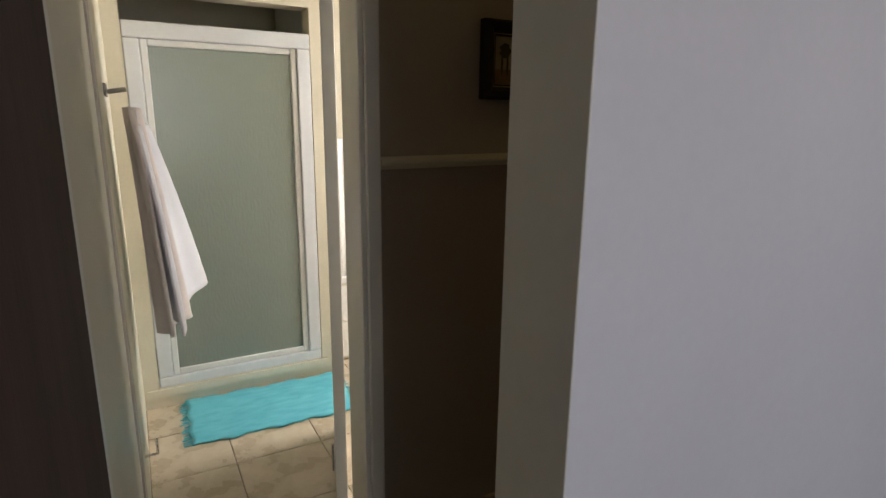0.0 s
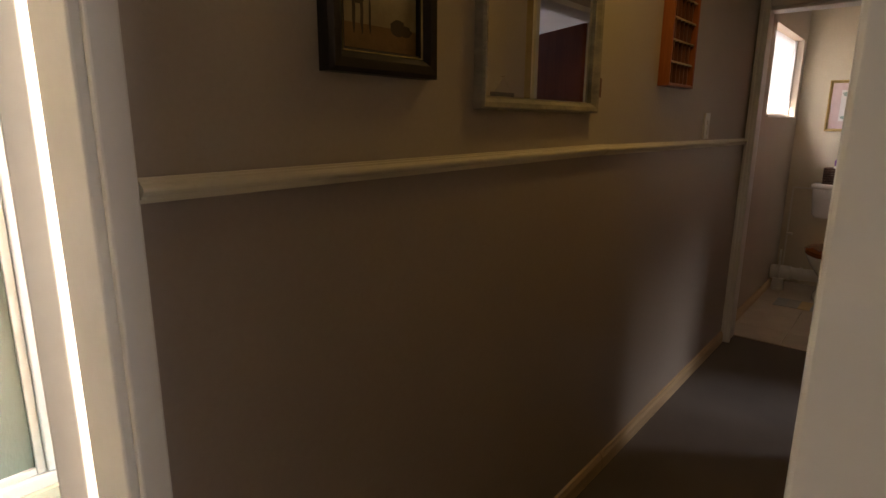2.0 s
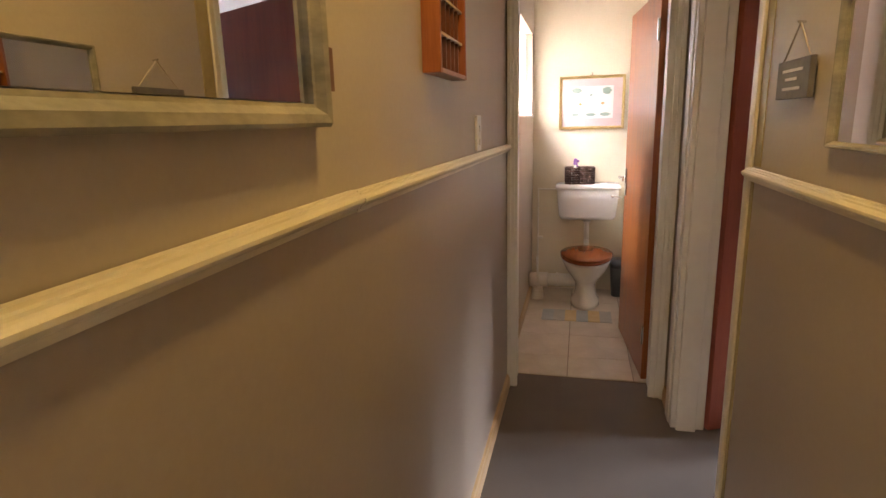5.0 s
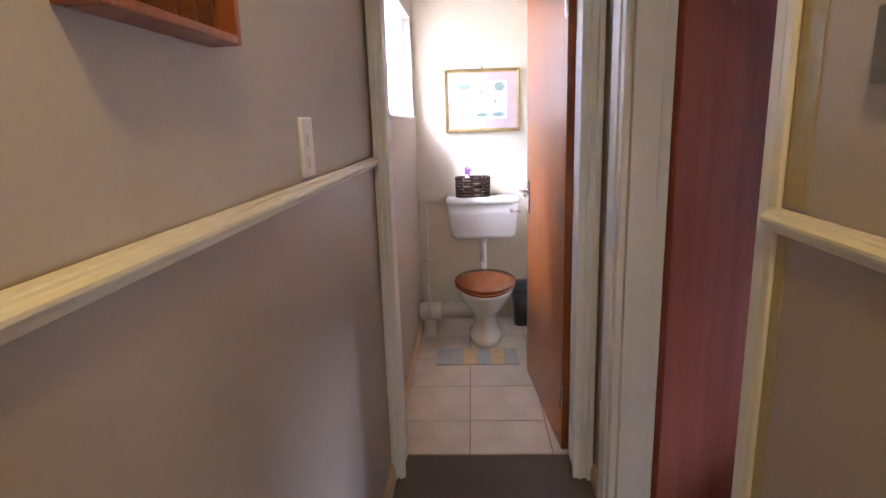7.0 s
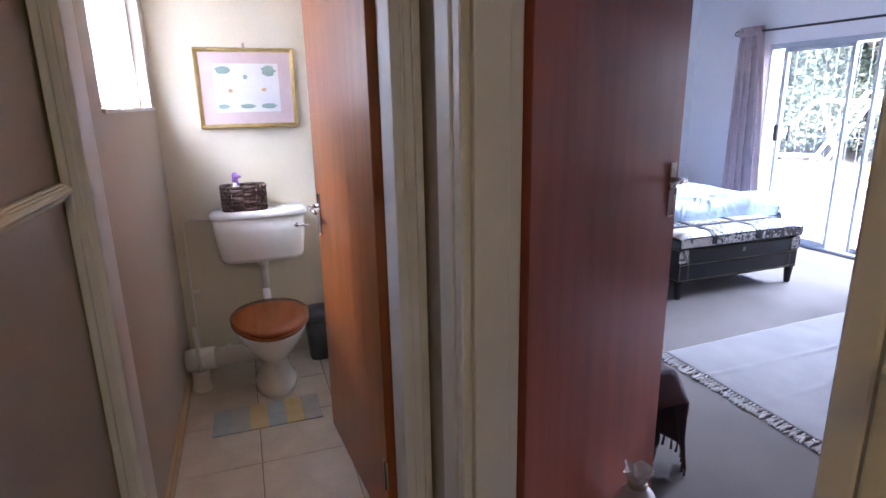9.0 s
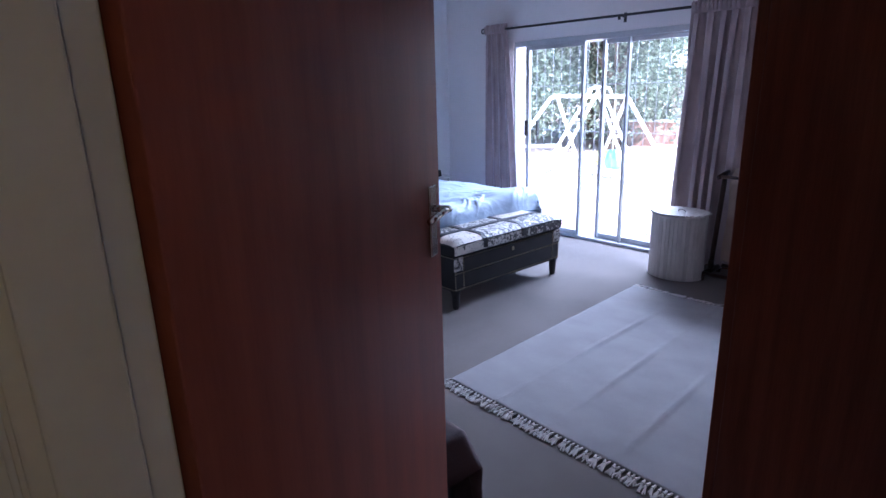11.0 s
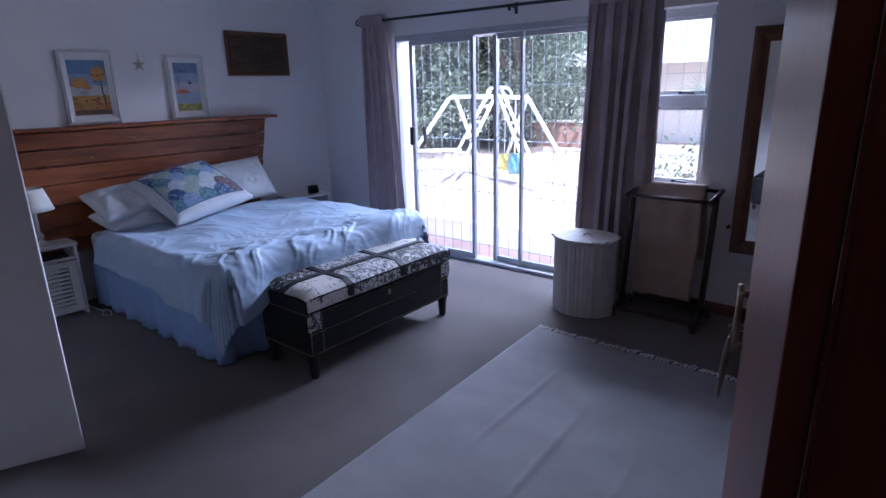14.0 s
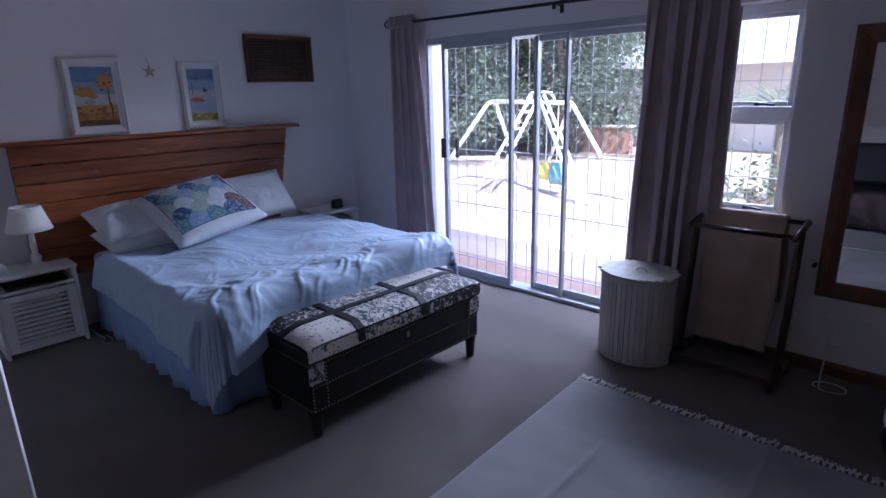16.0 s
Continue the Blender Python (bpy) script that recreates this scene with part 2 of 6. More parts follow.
BRASS = surface("aged_brass", (0.34, 0.29, 0.20), (0.50, 0.44, 0.32), 20, 0.35, 0.1, 80, metal=1.0)
DUVET = surface("pale_blue_duvet_cotton", (0.40, 0.52, 0.68), (0.47, 0.59, 0.745), 5, 0.55, 0.25, 300, sheen=0.15)
crumple(DUVET, 4.5, 0.45)
VALANCE = surface("light_blue_valance_cotton", (0.27, 0.38, 0.64), (0.35, 0.46, 0.72), 6, 0.8, 0.3, 250)
PILLOW = surface("white_pillow_cotton", (0.66, 0.68, 0.71), (0.74, 0.76, 0.79), 6, 0.8, 0.25, 260)
CURTAIN = surface("mauve_taupe_curtain_velvet", (0.33, 0.25, 0.255), (0.42, 0.335, 0.335), 5, 0.8, 0.3, 200, sheen=0.4)
LINING = surface("pale_curtain_lining", (0.55, 0.52, 0.55), (0.62, 0.59, 0.62), 4, 0.85, 0.1, 150)
RUGWOOL = surface("off_white_woven_rug", (0.30, 0.29, 0.295), (0.37, 0.36, 0.365), 3, 0.92, 0.9, 200, stretch=(1, 1.6, 1))
TEAL = surface("turquoise_bath_mat_cotton", (0.10, 0.47, 0.58), (0.17, 0.58, 0.68), 9, 0.92, 0.9, 170, stretch=(1, 3, 1))
TOWEL_P = surface("pinkish_white_towelling", (0.66, 0.57, 0.53), (0.74, 0.66, 0.62), 7, 0.92, 0.8, 240, sheen=0.3)
TOWEL_W = surface("white_towelling", (0.72, 0.70, 0.72), (0.78, 0.76, 0.79), 7, 0.92, 0.8, 240, sheen=0.3)
TOWEL_B = surface("brown_towelling", (0.38, 0.27, 0.205), (0.47, 0.35, 0.27), 7, 0.92, 0.7, 240, sheen=0.25)
THROW = surface("dark_brown_throw_wool", (0.045, 0.026, 0.028), (0.075, 0.045, 0.046), 8, 0.9, 0.7, 200)
WICKER = surface("brown_wicker", (0.060, 0.032, 0.026), (0.14, 0.080, 0.060), 25, 0.5, 0.4, 120)
WASHWOOD = surface("whitewashed_split_bamboo", (0.50, 0.47, 0.45), (0.64, 0.61, 0.58), 8, 0.55, 0.4, 60, stretch=(3, 3, 0.6), vary=0.12)
SACK = surface("off_white_floral_cotton", (0.55, 0.50, 0.48), (0.70, 0.66, 0.64), 22, 0.85, 0.3, 200)
LAMPSHADE = surface("white_lamp_shade", (0.83, 0.83, 0.70), (0.78, 0.76, 0.74), 8, 0.85, 0.2, 220)
BLUEBAG = surface("navy_blue_nylon", (0.006, 0.011, 0.045), (0.011, 0.019, 0.075), 9, 0.5, 0.3, 150)
GREYBIN = surface("charcoal_plastic", (0.045, 0.05, 0.058), (0.065, 0.07, 0.08), 9, 0.4, 0.05, 60)
PURPLE = surface("purple_plastic", (0.24, 0.10, 0.36), (0.32, 0.15, 0.46), 9, 0.35, 0.05, 60)
PAPER = surface("white_card", (0.72, 0.70, 0.68), (0.78, 0.76, 0.74), 9, 0.8, 0.05, 60)
PINKMOUNT = surface("pink_picture_mount", (0.60, 0.46, 0.45), (0.66, 0.52, 0.51), 9, 0.8, 0.05, 60)
SIGNPAINT = surface("grey_painted_sign_board", (0.12, 0.11, 0.10), (0.20, 0.185, 0.165), 9, 0.6, 0.3, 60)
FROST = glass("obscured_shower_glass", (0.58, 0.64, 0.56), 0.17, 0.62)
WCGLASS = glass("frosted_window_glass", (0.95, 0.96, 0.95), 0.5)
PANE = clear_glass()
STRING = surface("string", (0.42, 0.36, 0.27), (0.5, 0.44, 0.34), 40, 0.9, 0.2, 200)

# ---- building helpers ----
ORIGIN = {}


def thing(name, at, label, category, group="", kind=""):
    ob = new(name)
    ob.location = at
    ob.empty_display_size = 0.1
    ORIGIN[ob] = Vector(at)
    return tagged(ob, label, category, group, kind)


def root_of(ob):
    while ob.parent:
        ob = ob.parent
    return ob


def part(name, bm, material, parent=None, label="", smooth=False, bevel=0.0, kind=""):
    """Links a bmesh, in world places, as one mesh object under its thing or part."""
    if parent is not None:
        bmesh.ops.translate(bm, verts=bm.verts, vec=-ORIGIN.get(root_of(parent), Vector((0, 0, 0))))
    bmesh.ops.recalc_face_normals(bm, faces=bm.faces)
    me = bpy.data.meshes.new(name)
    bm.to_mesh(me)
    bm.free()
    for m in (material if isinstance(material, (list, tuple)) else [material]):
        me.materials.append(m)
    if smooth:
        me.shade_smooth()
    ob = new(name, me)
    ob.parent = parent
    if bevel:
        mod = ob.modifiers.new("edge", "BEVEL")
        mod.width, mod.segments, mod.limit_method, mod.angle_limit = bevel, 2, "ANGLE", radians(40)
    return tagged(ob, label, kind=kind)


def box(x0, x1, y0, y1, z0, z1, bm=None, m=None):
    bm = bm or bmesh.new()
    vs = [bm.verts.new(p) for p in ((x0, y0, z0), (x1, y0, z0), (x1, y1, z0), (x0, y1, z0), (x0, y0, z1), (x1, y0, z1), (x1, y1, z1), (x0, y1, z1))]
    if m:
        for v in vs:
            v.co = m @ v.co
    for f in ((3, 2, 1, 0), (4, 5, 6, 7), (0, 1, 5, 4), (1, 2, 6, 5), (2, 3, 7, 6), (3, 0, 4, 7)):
        bm.faces.new([vs[k] for k in f])
    return bm


def rod(a, b, r, bm=None, sides=10, r2=None):
    """A round bar from a to b."""
    bm = bm or bmesh.new()
    a, b = Vector(a), Vector(b)
    d = (b - a).normalized()
    u = d.orthogonal().normalized()
    w = d.cross(u)
    rings = []
    for p, rr in ((a, r), (b, r if r2 is None else r2)):
        rings.append([bm.verts.new(p + rr * (math.cos(k * math.tau / sides) * u + math.sin(k * math.tau / sides) * w)) for k in range(sides)])
    for k in range(sides):
        j = (k + 1) % sides
        bm.faces.new((rings[0][k], rings[0][j], rings[1][j], rings[1][k]))
    bm.faces.new(rings[0][::-1])
    bm.faces.new(rings[1])
    return bm


def lathe(profile, at=(0, 0, 0), sides=20, bm=None, sx=1.0, sy=1.0):
    """A turned shape from (radius, height) pairs, closed at both ends."""
    bm = bm or bmesh.new()
    x, y, z = at
    rings = [[bm.verts.new((x + sx * r * math.cos(k * math.tau / sides), y + sy * r * math.sin(k * math.tau / sides), z + h)) for k in range(sides)] for r, h in profile]
    for p, q in zip(rings, rings[1:]):
        for k in range(sides):
            j = (k + 1) % sides
            bm.faces.new((p[k], p[j], q[j], q[k]))
    bm.faces.new(rings[0][::-1])
    bm.faces.new(rings[-1])
    return bm


def sheet(nu, nv, f, bm=None, close_u=False):
    """A grid of points f(u, v), u and v from 0 to 1."""
    bm = bm or bmesh.new()
    vs = [[bm.verts.new(f(i / nu, j / nv)) for j in range(nv + 1)] for i in range(nu + (0 if close_u else 1))]
    n = len(vs)
    for i in range(nu):
        for j in range(nv):
            a, b = vs[i], vs[(i + 1) % n]
            bm.faces.new((a[j], b[j], b[j + 1], a[j + 1]))
    return bm


def thicken(ob, t):
    mod = ob.modifiers.new("thickness", "SOLIDIFY")
    mod.thickness, mod.offset = t, 0.0
    return ob


def loft(rings, bm=None):
    """Joins rings of equal count into a closed skin."""
    bm = bm or bmesh.new()
    rs = [[bm.verts.new(p) for p in r] for r in rings]
    n = len(rs[0])
    for p, q in zip(rs, rs[1:]):
        for k in range(n):
            bm.faces.new((p[k], p[(k + 1) % n], q[(k + 1) % n], q[k]))
    bm.faces.new(rs[0][::-1])
    bm.faces.new(rs[-1])
    return bm


def extrude_profile(profile, a, b, out, bm=None):
    """Runs a moulding's profile, (out, up) pairs, from a to b."""
    bm = bm or bmesh.new()
    out = Vector(out)
    rings = [[bm.verts.new(Vector(e) + o * out + Vector((0, 0, h))) for o, h in profile] for e in (a, b)]
    n = len(profile)
    for k in range(n):
        bm.faces.new((rings[0][k], rings[0][(k + 1) % n], rings[1][(k + 1) % n], rings[1][k]))
    bm.faces.new(rings[0][::-1])
    bm.faces.new(rings[1])
    return bm


def ring_frame(u0, u1, z0, z1, w, depth, place, bm=None):
    """Four mitred bars round a rectangle, u along the wall; place(u, d, z) sets them in the world, d out of the wall."""
    bm = bm or bmesh.new()
    prof = [(0.0, 0.0), (0.0, depth * 0.8), (0.18 * w, depth), (0.55 * w, depth * 0.92), (0.85 * w, depth * 0.55), (w, depth * 0.5), (w, 0.0)]
    rings = []
    for cu, cz, su, sz in ((u0, z0, 1, 1), (u1, z0, -1, 1), (u1, z1, -1, -1), (u0, z1, 1, -1)):
        rings.append([bm.verts.new(place(cu + su * i, d, cz + sz * i)) for i, d in prof])
    n = len(prof)
    for k in range(4):
        p, q = rings[k], rings[(k + 1) % 4]
        for j in range(n):
            bm.faces.new((p[j], q[j], q[(j + 1) % n], p[(j + 1) % n]))
    return bm


def slab(name, x0, x1, y0, y1, z0, z1, material, label, cat, holes=(), axis="x"):
    """A wall, floor or ceiling with openings cut through it: holes are (from, to, bottom, top) along its length."""
    bm = bmesh.new()
    lo, hi = (x0, x1) if axis == "x" else (y0, y1)

    def put(a, b, c, d):
        if b - a > 1e-4 and d - c > 1e-4:
            box(a, b, y0, y1, c, d, bm) if axis == "x" else box(x0, x1, a, b, c, d, bm)

    at = lo
    for a, b, c, d in sorted(holes):
        put(at, a, z0, z1)
        put(a, b, z0, c)
        put(a, b, d, z1)
        at = b
    put(at, hi, z0, z1)
    ob = part(name, bm, material)
    return tagged(ob, label, cat, kind="structure")


# ---- large structure ----
H = 2.55
slab("floor", -1.6, 8.6, -4.28, 1.41, -0.12, 0.0, CARPET, "taupe grey carpet through corridor and bedrooms", "floor")
slab("floor_bathroom", -0.02, 2.5, 1.41, 3.75, -0.12, -0.006, GROUT, "grout bed under beige bathroom floor tiles", "floor")
slab("floor_toilet", 4.432, 6.17, 0.59, 1.43, 0.0005, 0.004, GROUT, "grout bed under cream toilet floor tiles", "floor")
slab("wall_north", 0.0, 4.30, 1.41, 1.53, 0.0, H, TAUPE, "taupe painted corridor wall above a dado rail", "wall", holes=[(0.09, 0.738, 0.0, 2.06)])
slab("wall_toilet_north", 4.30, 6.35, 1.43, 1.535, 0.0, H, TAUPE, "taupe painted toilet wall with a narrow window", "wall", holes=[(4.92, 6.03, 1.455, 2.06)])
slab("wall_south", -1.6, 8.6, 0.48, 0.59, 0.0, H, TAUPE, "taupe painted corridor wall with two door openings", "wall", holes=[(0.062, 0.655, 0.0, 2.06), (3.13, 4.03, 0.0, 2.06)])
slab("wall_toilet_front", 4.30, 4.43, 0.59, 1.43, 0.0, H, TAUPE, "taupe wall round the toilet doorway", "wall", holes=[(0.63, 1.40, 0.0, 2.08)], axis="y")
slab("wall_toilet_back", 6.17, 6.35, 0.48, 1.66, 0.0, H, CREAM, "pale cream wall behind the toilet cistern", "wall", axis="y")
slab("wall_west", -0.02, 0.085, 0.59, 3.75, 0.0, H, CREAM, "cream wall along the bathroom and corridor end", "wall", axis="y")
slab("wall_bedroom_north", 4.03, 8.43, 0.474, 0.478, 0.0, H, WHITE_WALL, "white painted bedroom wall", "wall")
slab("wall_bedroom_west", 2.98, 3.12, -4.28, 0.48, 0.0, H, WHITE_WALL, "white painted bedroom wall behind the wardrobe", "wall", axis="y")
slab("wall_bedroom_south", 3.12, 8.6, -4.28, -4.08, 0.0, H, WHITE_WALL, "white bedroom wall with sliding door and window", "wall", holes=[(4.735, 5.22, 0.79, 1.945), (5.30, 7.42, 0.0, 1.945)])
slab("wall_bedroom_east", 8.43, 8.6, -4.08, 0.474, 0.0, H, WHITE_WALL, "white painted bedroom wall behind the headboard", "wall", axis="y")
slab("wall_room_north", 0.633, 2.98, 0.427, 0.478, 0.0, H, LILAC, "lilac white wall beside the first doorway", "wall")
slab("wall_room_west", -1.75, -1.6, -2.6, 0.59, 0.0, H, LILAC, "lilac white room wall", "wall", axis="y")
slab("wall_room_south", -1.6, 2.98, -2.75, -2.6, 0.0, H, LILAC, "lilac white room wall with a window opening", "wall", holes=[(-0.1, 1.5, 0.85, 2.1)])
slab("wall_bathroom_shower", 0.085, 1.06, 2.80, 2.92, 0.0, H, CREAM, "cream wall round the shower recess", "wall", holes=[(0.155, 0.972, 0.10, 1.935)])
slab("wall_bathroom_back", -0.02, 2.5, 3.63, 3.75, 0.0, H, CREAM, "cream bathroom wall", "wall")
slab("wall_bathroom_east", 2.4, 2.5, 1.53, 3.63, 0.0, H, CREAM, "cream bathroom wall with a window opening", "wall", holes=[(1.75, 2.65, 1.0, 2.1)], axis="y")
slab("wall_shower_side", 1.0, 1.06, 2.92, 3.63, 0.0, H, WHITE_TILE, "white shower side wall", "wall", axis="y")
slab("ceiling", -1.75, 8.6, -4.28, 1.53, H, H + 0.1, CEIL, "white painted ceiling", "ceiling")
slab("ceiling_bathroom", -0.02, 2.5, 1.53, 3.75, H, H + 0.1, CEIL, "white painted bathroom ceiling", "ceiling")

# lower wall paint below the dado rails
slab("wall_north_lower", 0.759, 4.27, 1.4055, 1.4095, 0.0, 1.285, TAUPE_LOW, "darker taupe paint below the dado rail", "wall")
slab("wall_south_lower", 0.80, 3.125, 0.5905, 0.5945, 0.0, 1.265, TAUPE_LOW, "darker taupe paint below the dado rail", "wall")

DADO = [(0, -0.019), (0.008, -0.019), (0.009, -0.014), (0.014, -0.013), (0.015, -0.009), (0.021, -0.006), (0.0245, -0.001), (0.0245, 0.004), (0.020, 0.008), (0.0165, 0.0095), (0.0155, 0.0125), (0.011, 0.0135), (0.010, 0.017), (0, 0.017)]
SKIRT = [(0, 0), (0.017, 0), (0.017, 0.052), (0.012, 0.062), (0.010, 0.072), (0, 0.074)]


def trim(name, profile, runs, material, label):
    bm = bmesh.new()
    for a, b, out in runs:
        extrude_profile(profile, a, b, out, bm)
    return tagged(part(name, bm, material), label, "moulding", kind="structure")


trim("dado_rail_trim_north", DADO, [((0.760, 1.4055, 1.292), (2.268, 1.4055, 1.303), (0, -1, 0)), ((2.272, 1.4055, 1.301), (4.255, 1.4055, 1.290), (0, -1, 0))], DADO_PAINT, "cream painted moulded dado rail with a joint")
trim("dado_rail_trim_south", DADO, [((1.3, 0.5945, 1.266), (3.118, 0.5945, 1.266), (0, 1, 0))], DADO_PAINT, "cream painted moulded dado rail, chipped at the end")
trim("baseboard_north", SKIRT, [((0.760, 1.4055, 0), (2.43, 1.4055, 0), (0, -1, 0)), ((2.434, 1.4055, 0), (4.265, 1.4055, 0), (0, -1, 0))], PINE, "pale varnished pine skirting board")
trim("baseboard_south", SKIRT, [((0.75, 0.5945, 0), (3.125, 0.5945, 0), (0, 1, 0)), ((4.13, 0.59, 0), (4.27, 0.59, 0), (0, 1, 0))], PINE, "pale varnished pine skirting board")
trim("baseboard_toilet", SKIRT, [((4.44, 1.43, 0.004), (6.17, 1.43, 0.004), (0, -1, 0))], PINE, "varnished pine skirting board in the toilet")
trim("baseboard_bedroom", SKIRT, [((3.13, -4.08, 0), (5.29, -4.08, 0), (0, 1, 0)), ((7.43, -4.08, 0), (8.42, -4.08, 0), (0, 1, 0))], FRAMEWOOD, "brown wooden skirting board")
trim("baseboard_bedroom_east", SKIRT, [((8.43, -4.06, 0), (8.43, 0.45, 0), (-1, 0, 0))], WHITE_PAINT, "white skirting board")


# ---- door frames ----
def door_frame(name, boxes, material, label):
    ob = thing(name, (boxes[0][0], boxes[0][2], 0), label, "door frame", kind="structure")
    for k, b in enumerate(boxes):
        part("frame_post" if b[5] - b[4] > 1 else "frame_head", box(*b), material, ob, bevel=0.004)
    return ob


door_frame("door_frame_toilet", [
    (4.272, 4.298, 1.352, 1.404, 0, 2.13), (4.272, 4.298, 0.598, 0.675, 0, 2.13), (4.272, 4.298, 0.677, 1.350, 2.045, 2.13),
    (4.300, 4.445, 1.362, 1.399, 0, 2.055), (4.300, 4.445, 0.632, 0.665, 0, 2.055), (4.300, 4.445, 0.667, 1.360, 2.03, 2.055),
    (4.258, 4.270, 1.385, 1.404, 0, 2.12), (4.258, 4.270, 0.600, 0.622, 0, 2.12),
    (4.264, 4.2705, 0.640, 0.650, 0, 2.10), (4.264, 4.2705, 1.366, 1.374, 0, 2.10)], TRIM_WHITE, "white gloss painted moulded frame of the toilet door")
door_frame("door_frame_bedroom", [
    (3.985, 4.028, 0.460, 0.606, 0, 2.058), (3.132, 3.165, 0.460, 0.600, 0, 2.058), (3.167, 3.983, 0.460, 0.600, 2.025, 2.058),
    (4.030, 4.118, 0.592, 0.612, 0, 2.12), (3.960, 3.983, 0.50, 0.585, 0, 2.03)], GLOSS_CREAM, "cream painted wooden frame of the bedroom door")
door_frame("door_frame_bathroom", [
    (0.700, 0.736, 1.402, 1.545, 0, 2.058), (0.0855, 0.089, 1.412, 1.545, 0, 2.058), (0.106, 0.698, 1.402, 1.545, 2.02, 2.058),
    (0.714, 0.757, 1.384, 1.400, 0, 2.12)], GLOSS_CREAM, "cream painted wooden frame of the bathroom door")
door_frame("door_frame_room", [
    (0.6335, 0.653, 0.479, 0.592, 0, 2.058), (0.628, 0.632, 0.425, 0.592, 0, 2.058), (0.066, 0.088, 0.465, 0.585, 0, 2.058), (0.108, 0.626, 0.479, 0.588, 2.02, 2.058)], GLOSS_CREAM, "grey cream painted frame of the first doorway")
door_frame("door_frame_slip", [(3.105, 3.130, 0.592, 0.602, 0, 2.1)], DADO_PAINT, "yellowed plaster strip beside the bedroom doorway")


MUSTARD = surface("old_mustard_wall_paint", (0.36, 0.28, 0.10), (0.46, 0.37, 0.16), 6, 0.45, 0.25, 60)
slab("wall_south_edge", 3.050, 3.104, 0.5902, 0.5926, 1.288, 2.5, MUSTARD, "band of old mustard paint beside the doorway", "wall")
slab("wall_south_edge_lower", 3.078, 3.104, 0.5948, 0.5966, 0.075, 1.245, MUSTARD, "band of old mustard paint beside the doorway", "wall")


# ---- doors ----
def lever(parent, u, side, z, t):
    """Lever handle with a long back plate, on one face of a leaf."""
    y = side * (t / 2)
    plate = part("handle_plate", box(u - 0.021, u + 0.021, min(y, y + side * 0.006), max(y, y + side * 0.006), z - 0.12, z + 0.055), CHROME, parent, "chrome back plate", bevel=0.003)
    bm = rod((u, y, z), (u, y + side * 0.045, z), 0.009)
    pts = [(u, y + side * 0.045, z), (u - 0.035, y + side * 0.05, z + 0.004), (u - 0.075, y + side * 0.048, z), (u - 0.115, y + side * 0.042, z - 0.008)]
    for a, b in zip(pts, pts[1:]):
        rod(a, b, 0.0085, bm, 8, 0.0075)
    part("handle_lever", bm, CHROME, plate, "chrome lever", smooth=True)


def door_leaf(name, hinge, end, width, material, label, z=1.12, t=0.04, sides=(1, -1), gap=0.006, height=2.02):
    ob = thing(name, (0, 0, 0), label, "door", kind="structure")
    part("door_panel", box(0, width, -t / 2, t / 2, gap, height), material, ob, bevel=0.003)
    for s in sides:
        lever(ob, width - 0.055, s, z, t)
    for hz in (0.22, 1.78):
        bm = rod((-0.004, t / 2 + 0.006, hz), (-0.004, t / 2 + 0.006, hz + 0.1), 0.007)
        box(0.0, 0.03, t / 2, t / 2 + 0.003, hz, hz + 0.1, bm)
        part("hinge", bm, CHROME, ob, "steel butt hinge")
    d = Vector(end) - Vector(hinge)
    ob.matrix_basis = pose(hinge[0], hinge[1], 0, 0, 0, math.degrees(math.atan2(d.y, d.x)))
    return ob


door_leaf("door_bedroom", (3.995, 0.452), (4.385, -0.31), 0.842, MAHOG, "open reddish brown flush door with chrome lever", z=1.200)
door_leaf("door_toilet", (4.462, 0.672), (5.28, 0.745), 0.80, ORANGE, "open orange brown flush toilet door with lever", z=1.05, gap=0.012)
door_leaf("door_bathroom", (0.682, 1.60), (0.872, 2.20), 0.62, GLOSS_CREAM, "open cream painted bathroom door", sides=())
door_leaf("door_first_room", (0.078, 0.438), (0.062, -0.4), 0.78, OLDDOOR, "open dark brown door of the first room", sides=())


# ---- corridor things ----
def north(u, d, z):
    return (u, 1.41 - d, z)


def south(u, d, z):
    return (u, 0.59 + d, z)


def east_toilet(u, d, z):
    return (6.17 - d, u, z)


def east_bed(u, d, z):
    return (8.43 - d, u, z)


def quad(place, u0, u1, z0, z1, d0, d1, bm=None):
    """A flat board on a wall."""
    bm = bm or bmesh.new()
    a = Vector(place(u0, d0, z0))
    b = Vector(place(u1, d1, z1))
    lo, hi = [min(p, q) for p, q in zip(a, b)], [max(p, q) for p, q in zip(a, b)]
    return box(lo[0], hi[0], lo[1], hi[1], lo[2], hi[2], bm)


def blobs(place, spots, d, bm=None):
    """Flat painted patches: (u, z, half width, half height)."""
    bm = bm or bmesh.new()
    for u, z, a, b in spots:
        vs = [bm.verts.new(place(u + a * math.cos(k * math.tau / 14) * (1 + 0.22 * math.sin(3 * k + u * 50)), d, z + b * math.sin(k * math.tau / 14))) for k in range(14)]
        bm.faces.new(vs)
    return bm


def blob_parts(name, place, spots, d, material, parent):
    for k, sp in enumerate(spots):
        part(name, blobs(place, [sp], d + 0.0001 * k), material, parent)


def paint(name, c1, c2, scale=14):
    return surface(name, c1, c2, scale, 0.6, 0.3, 90)


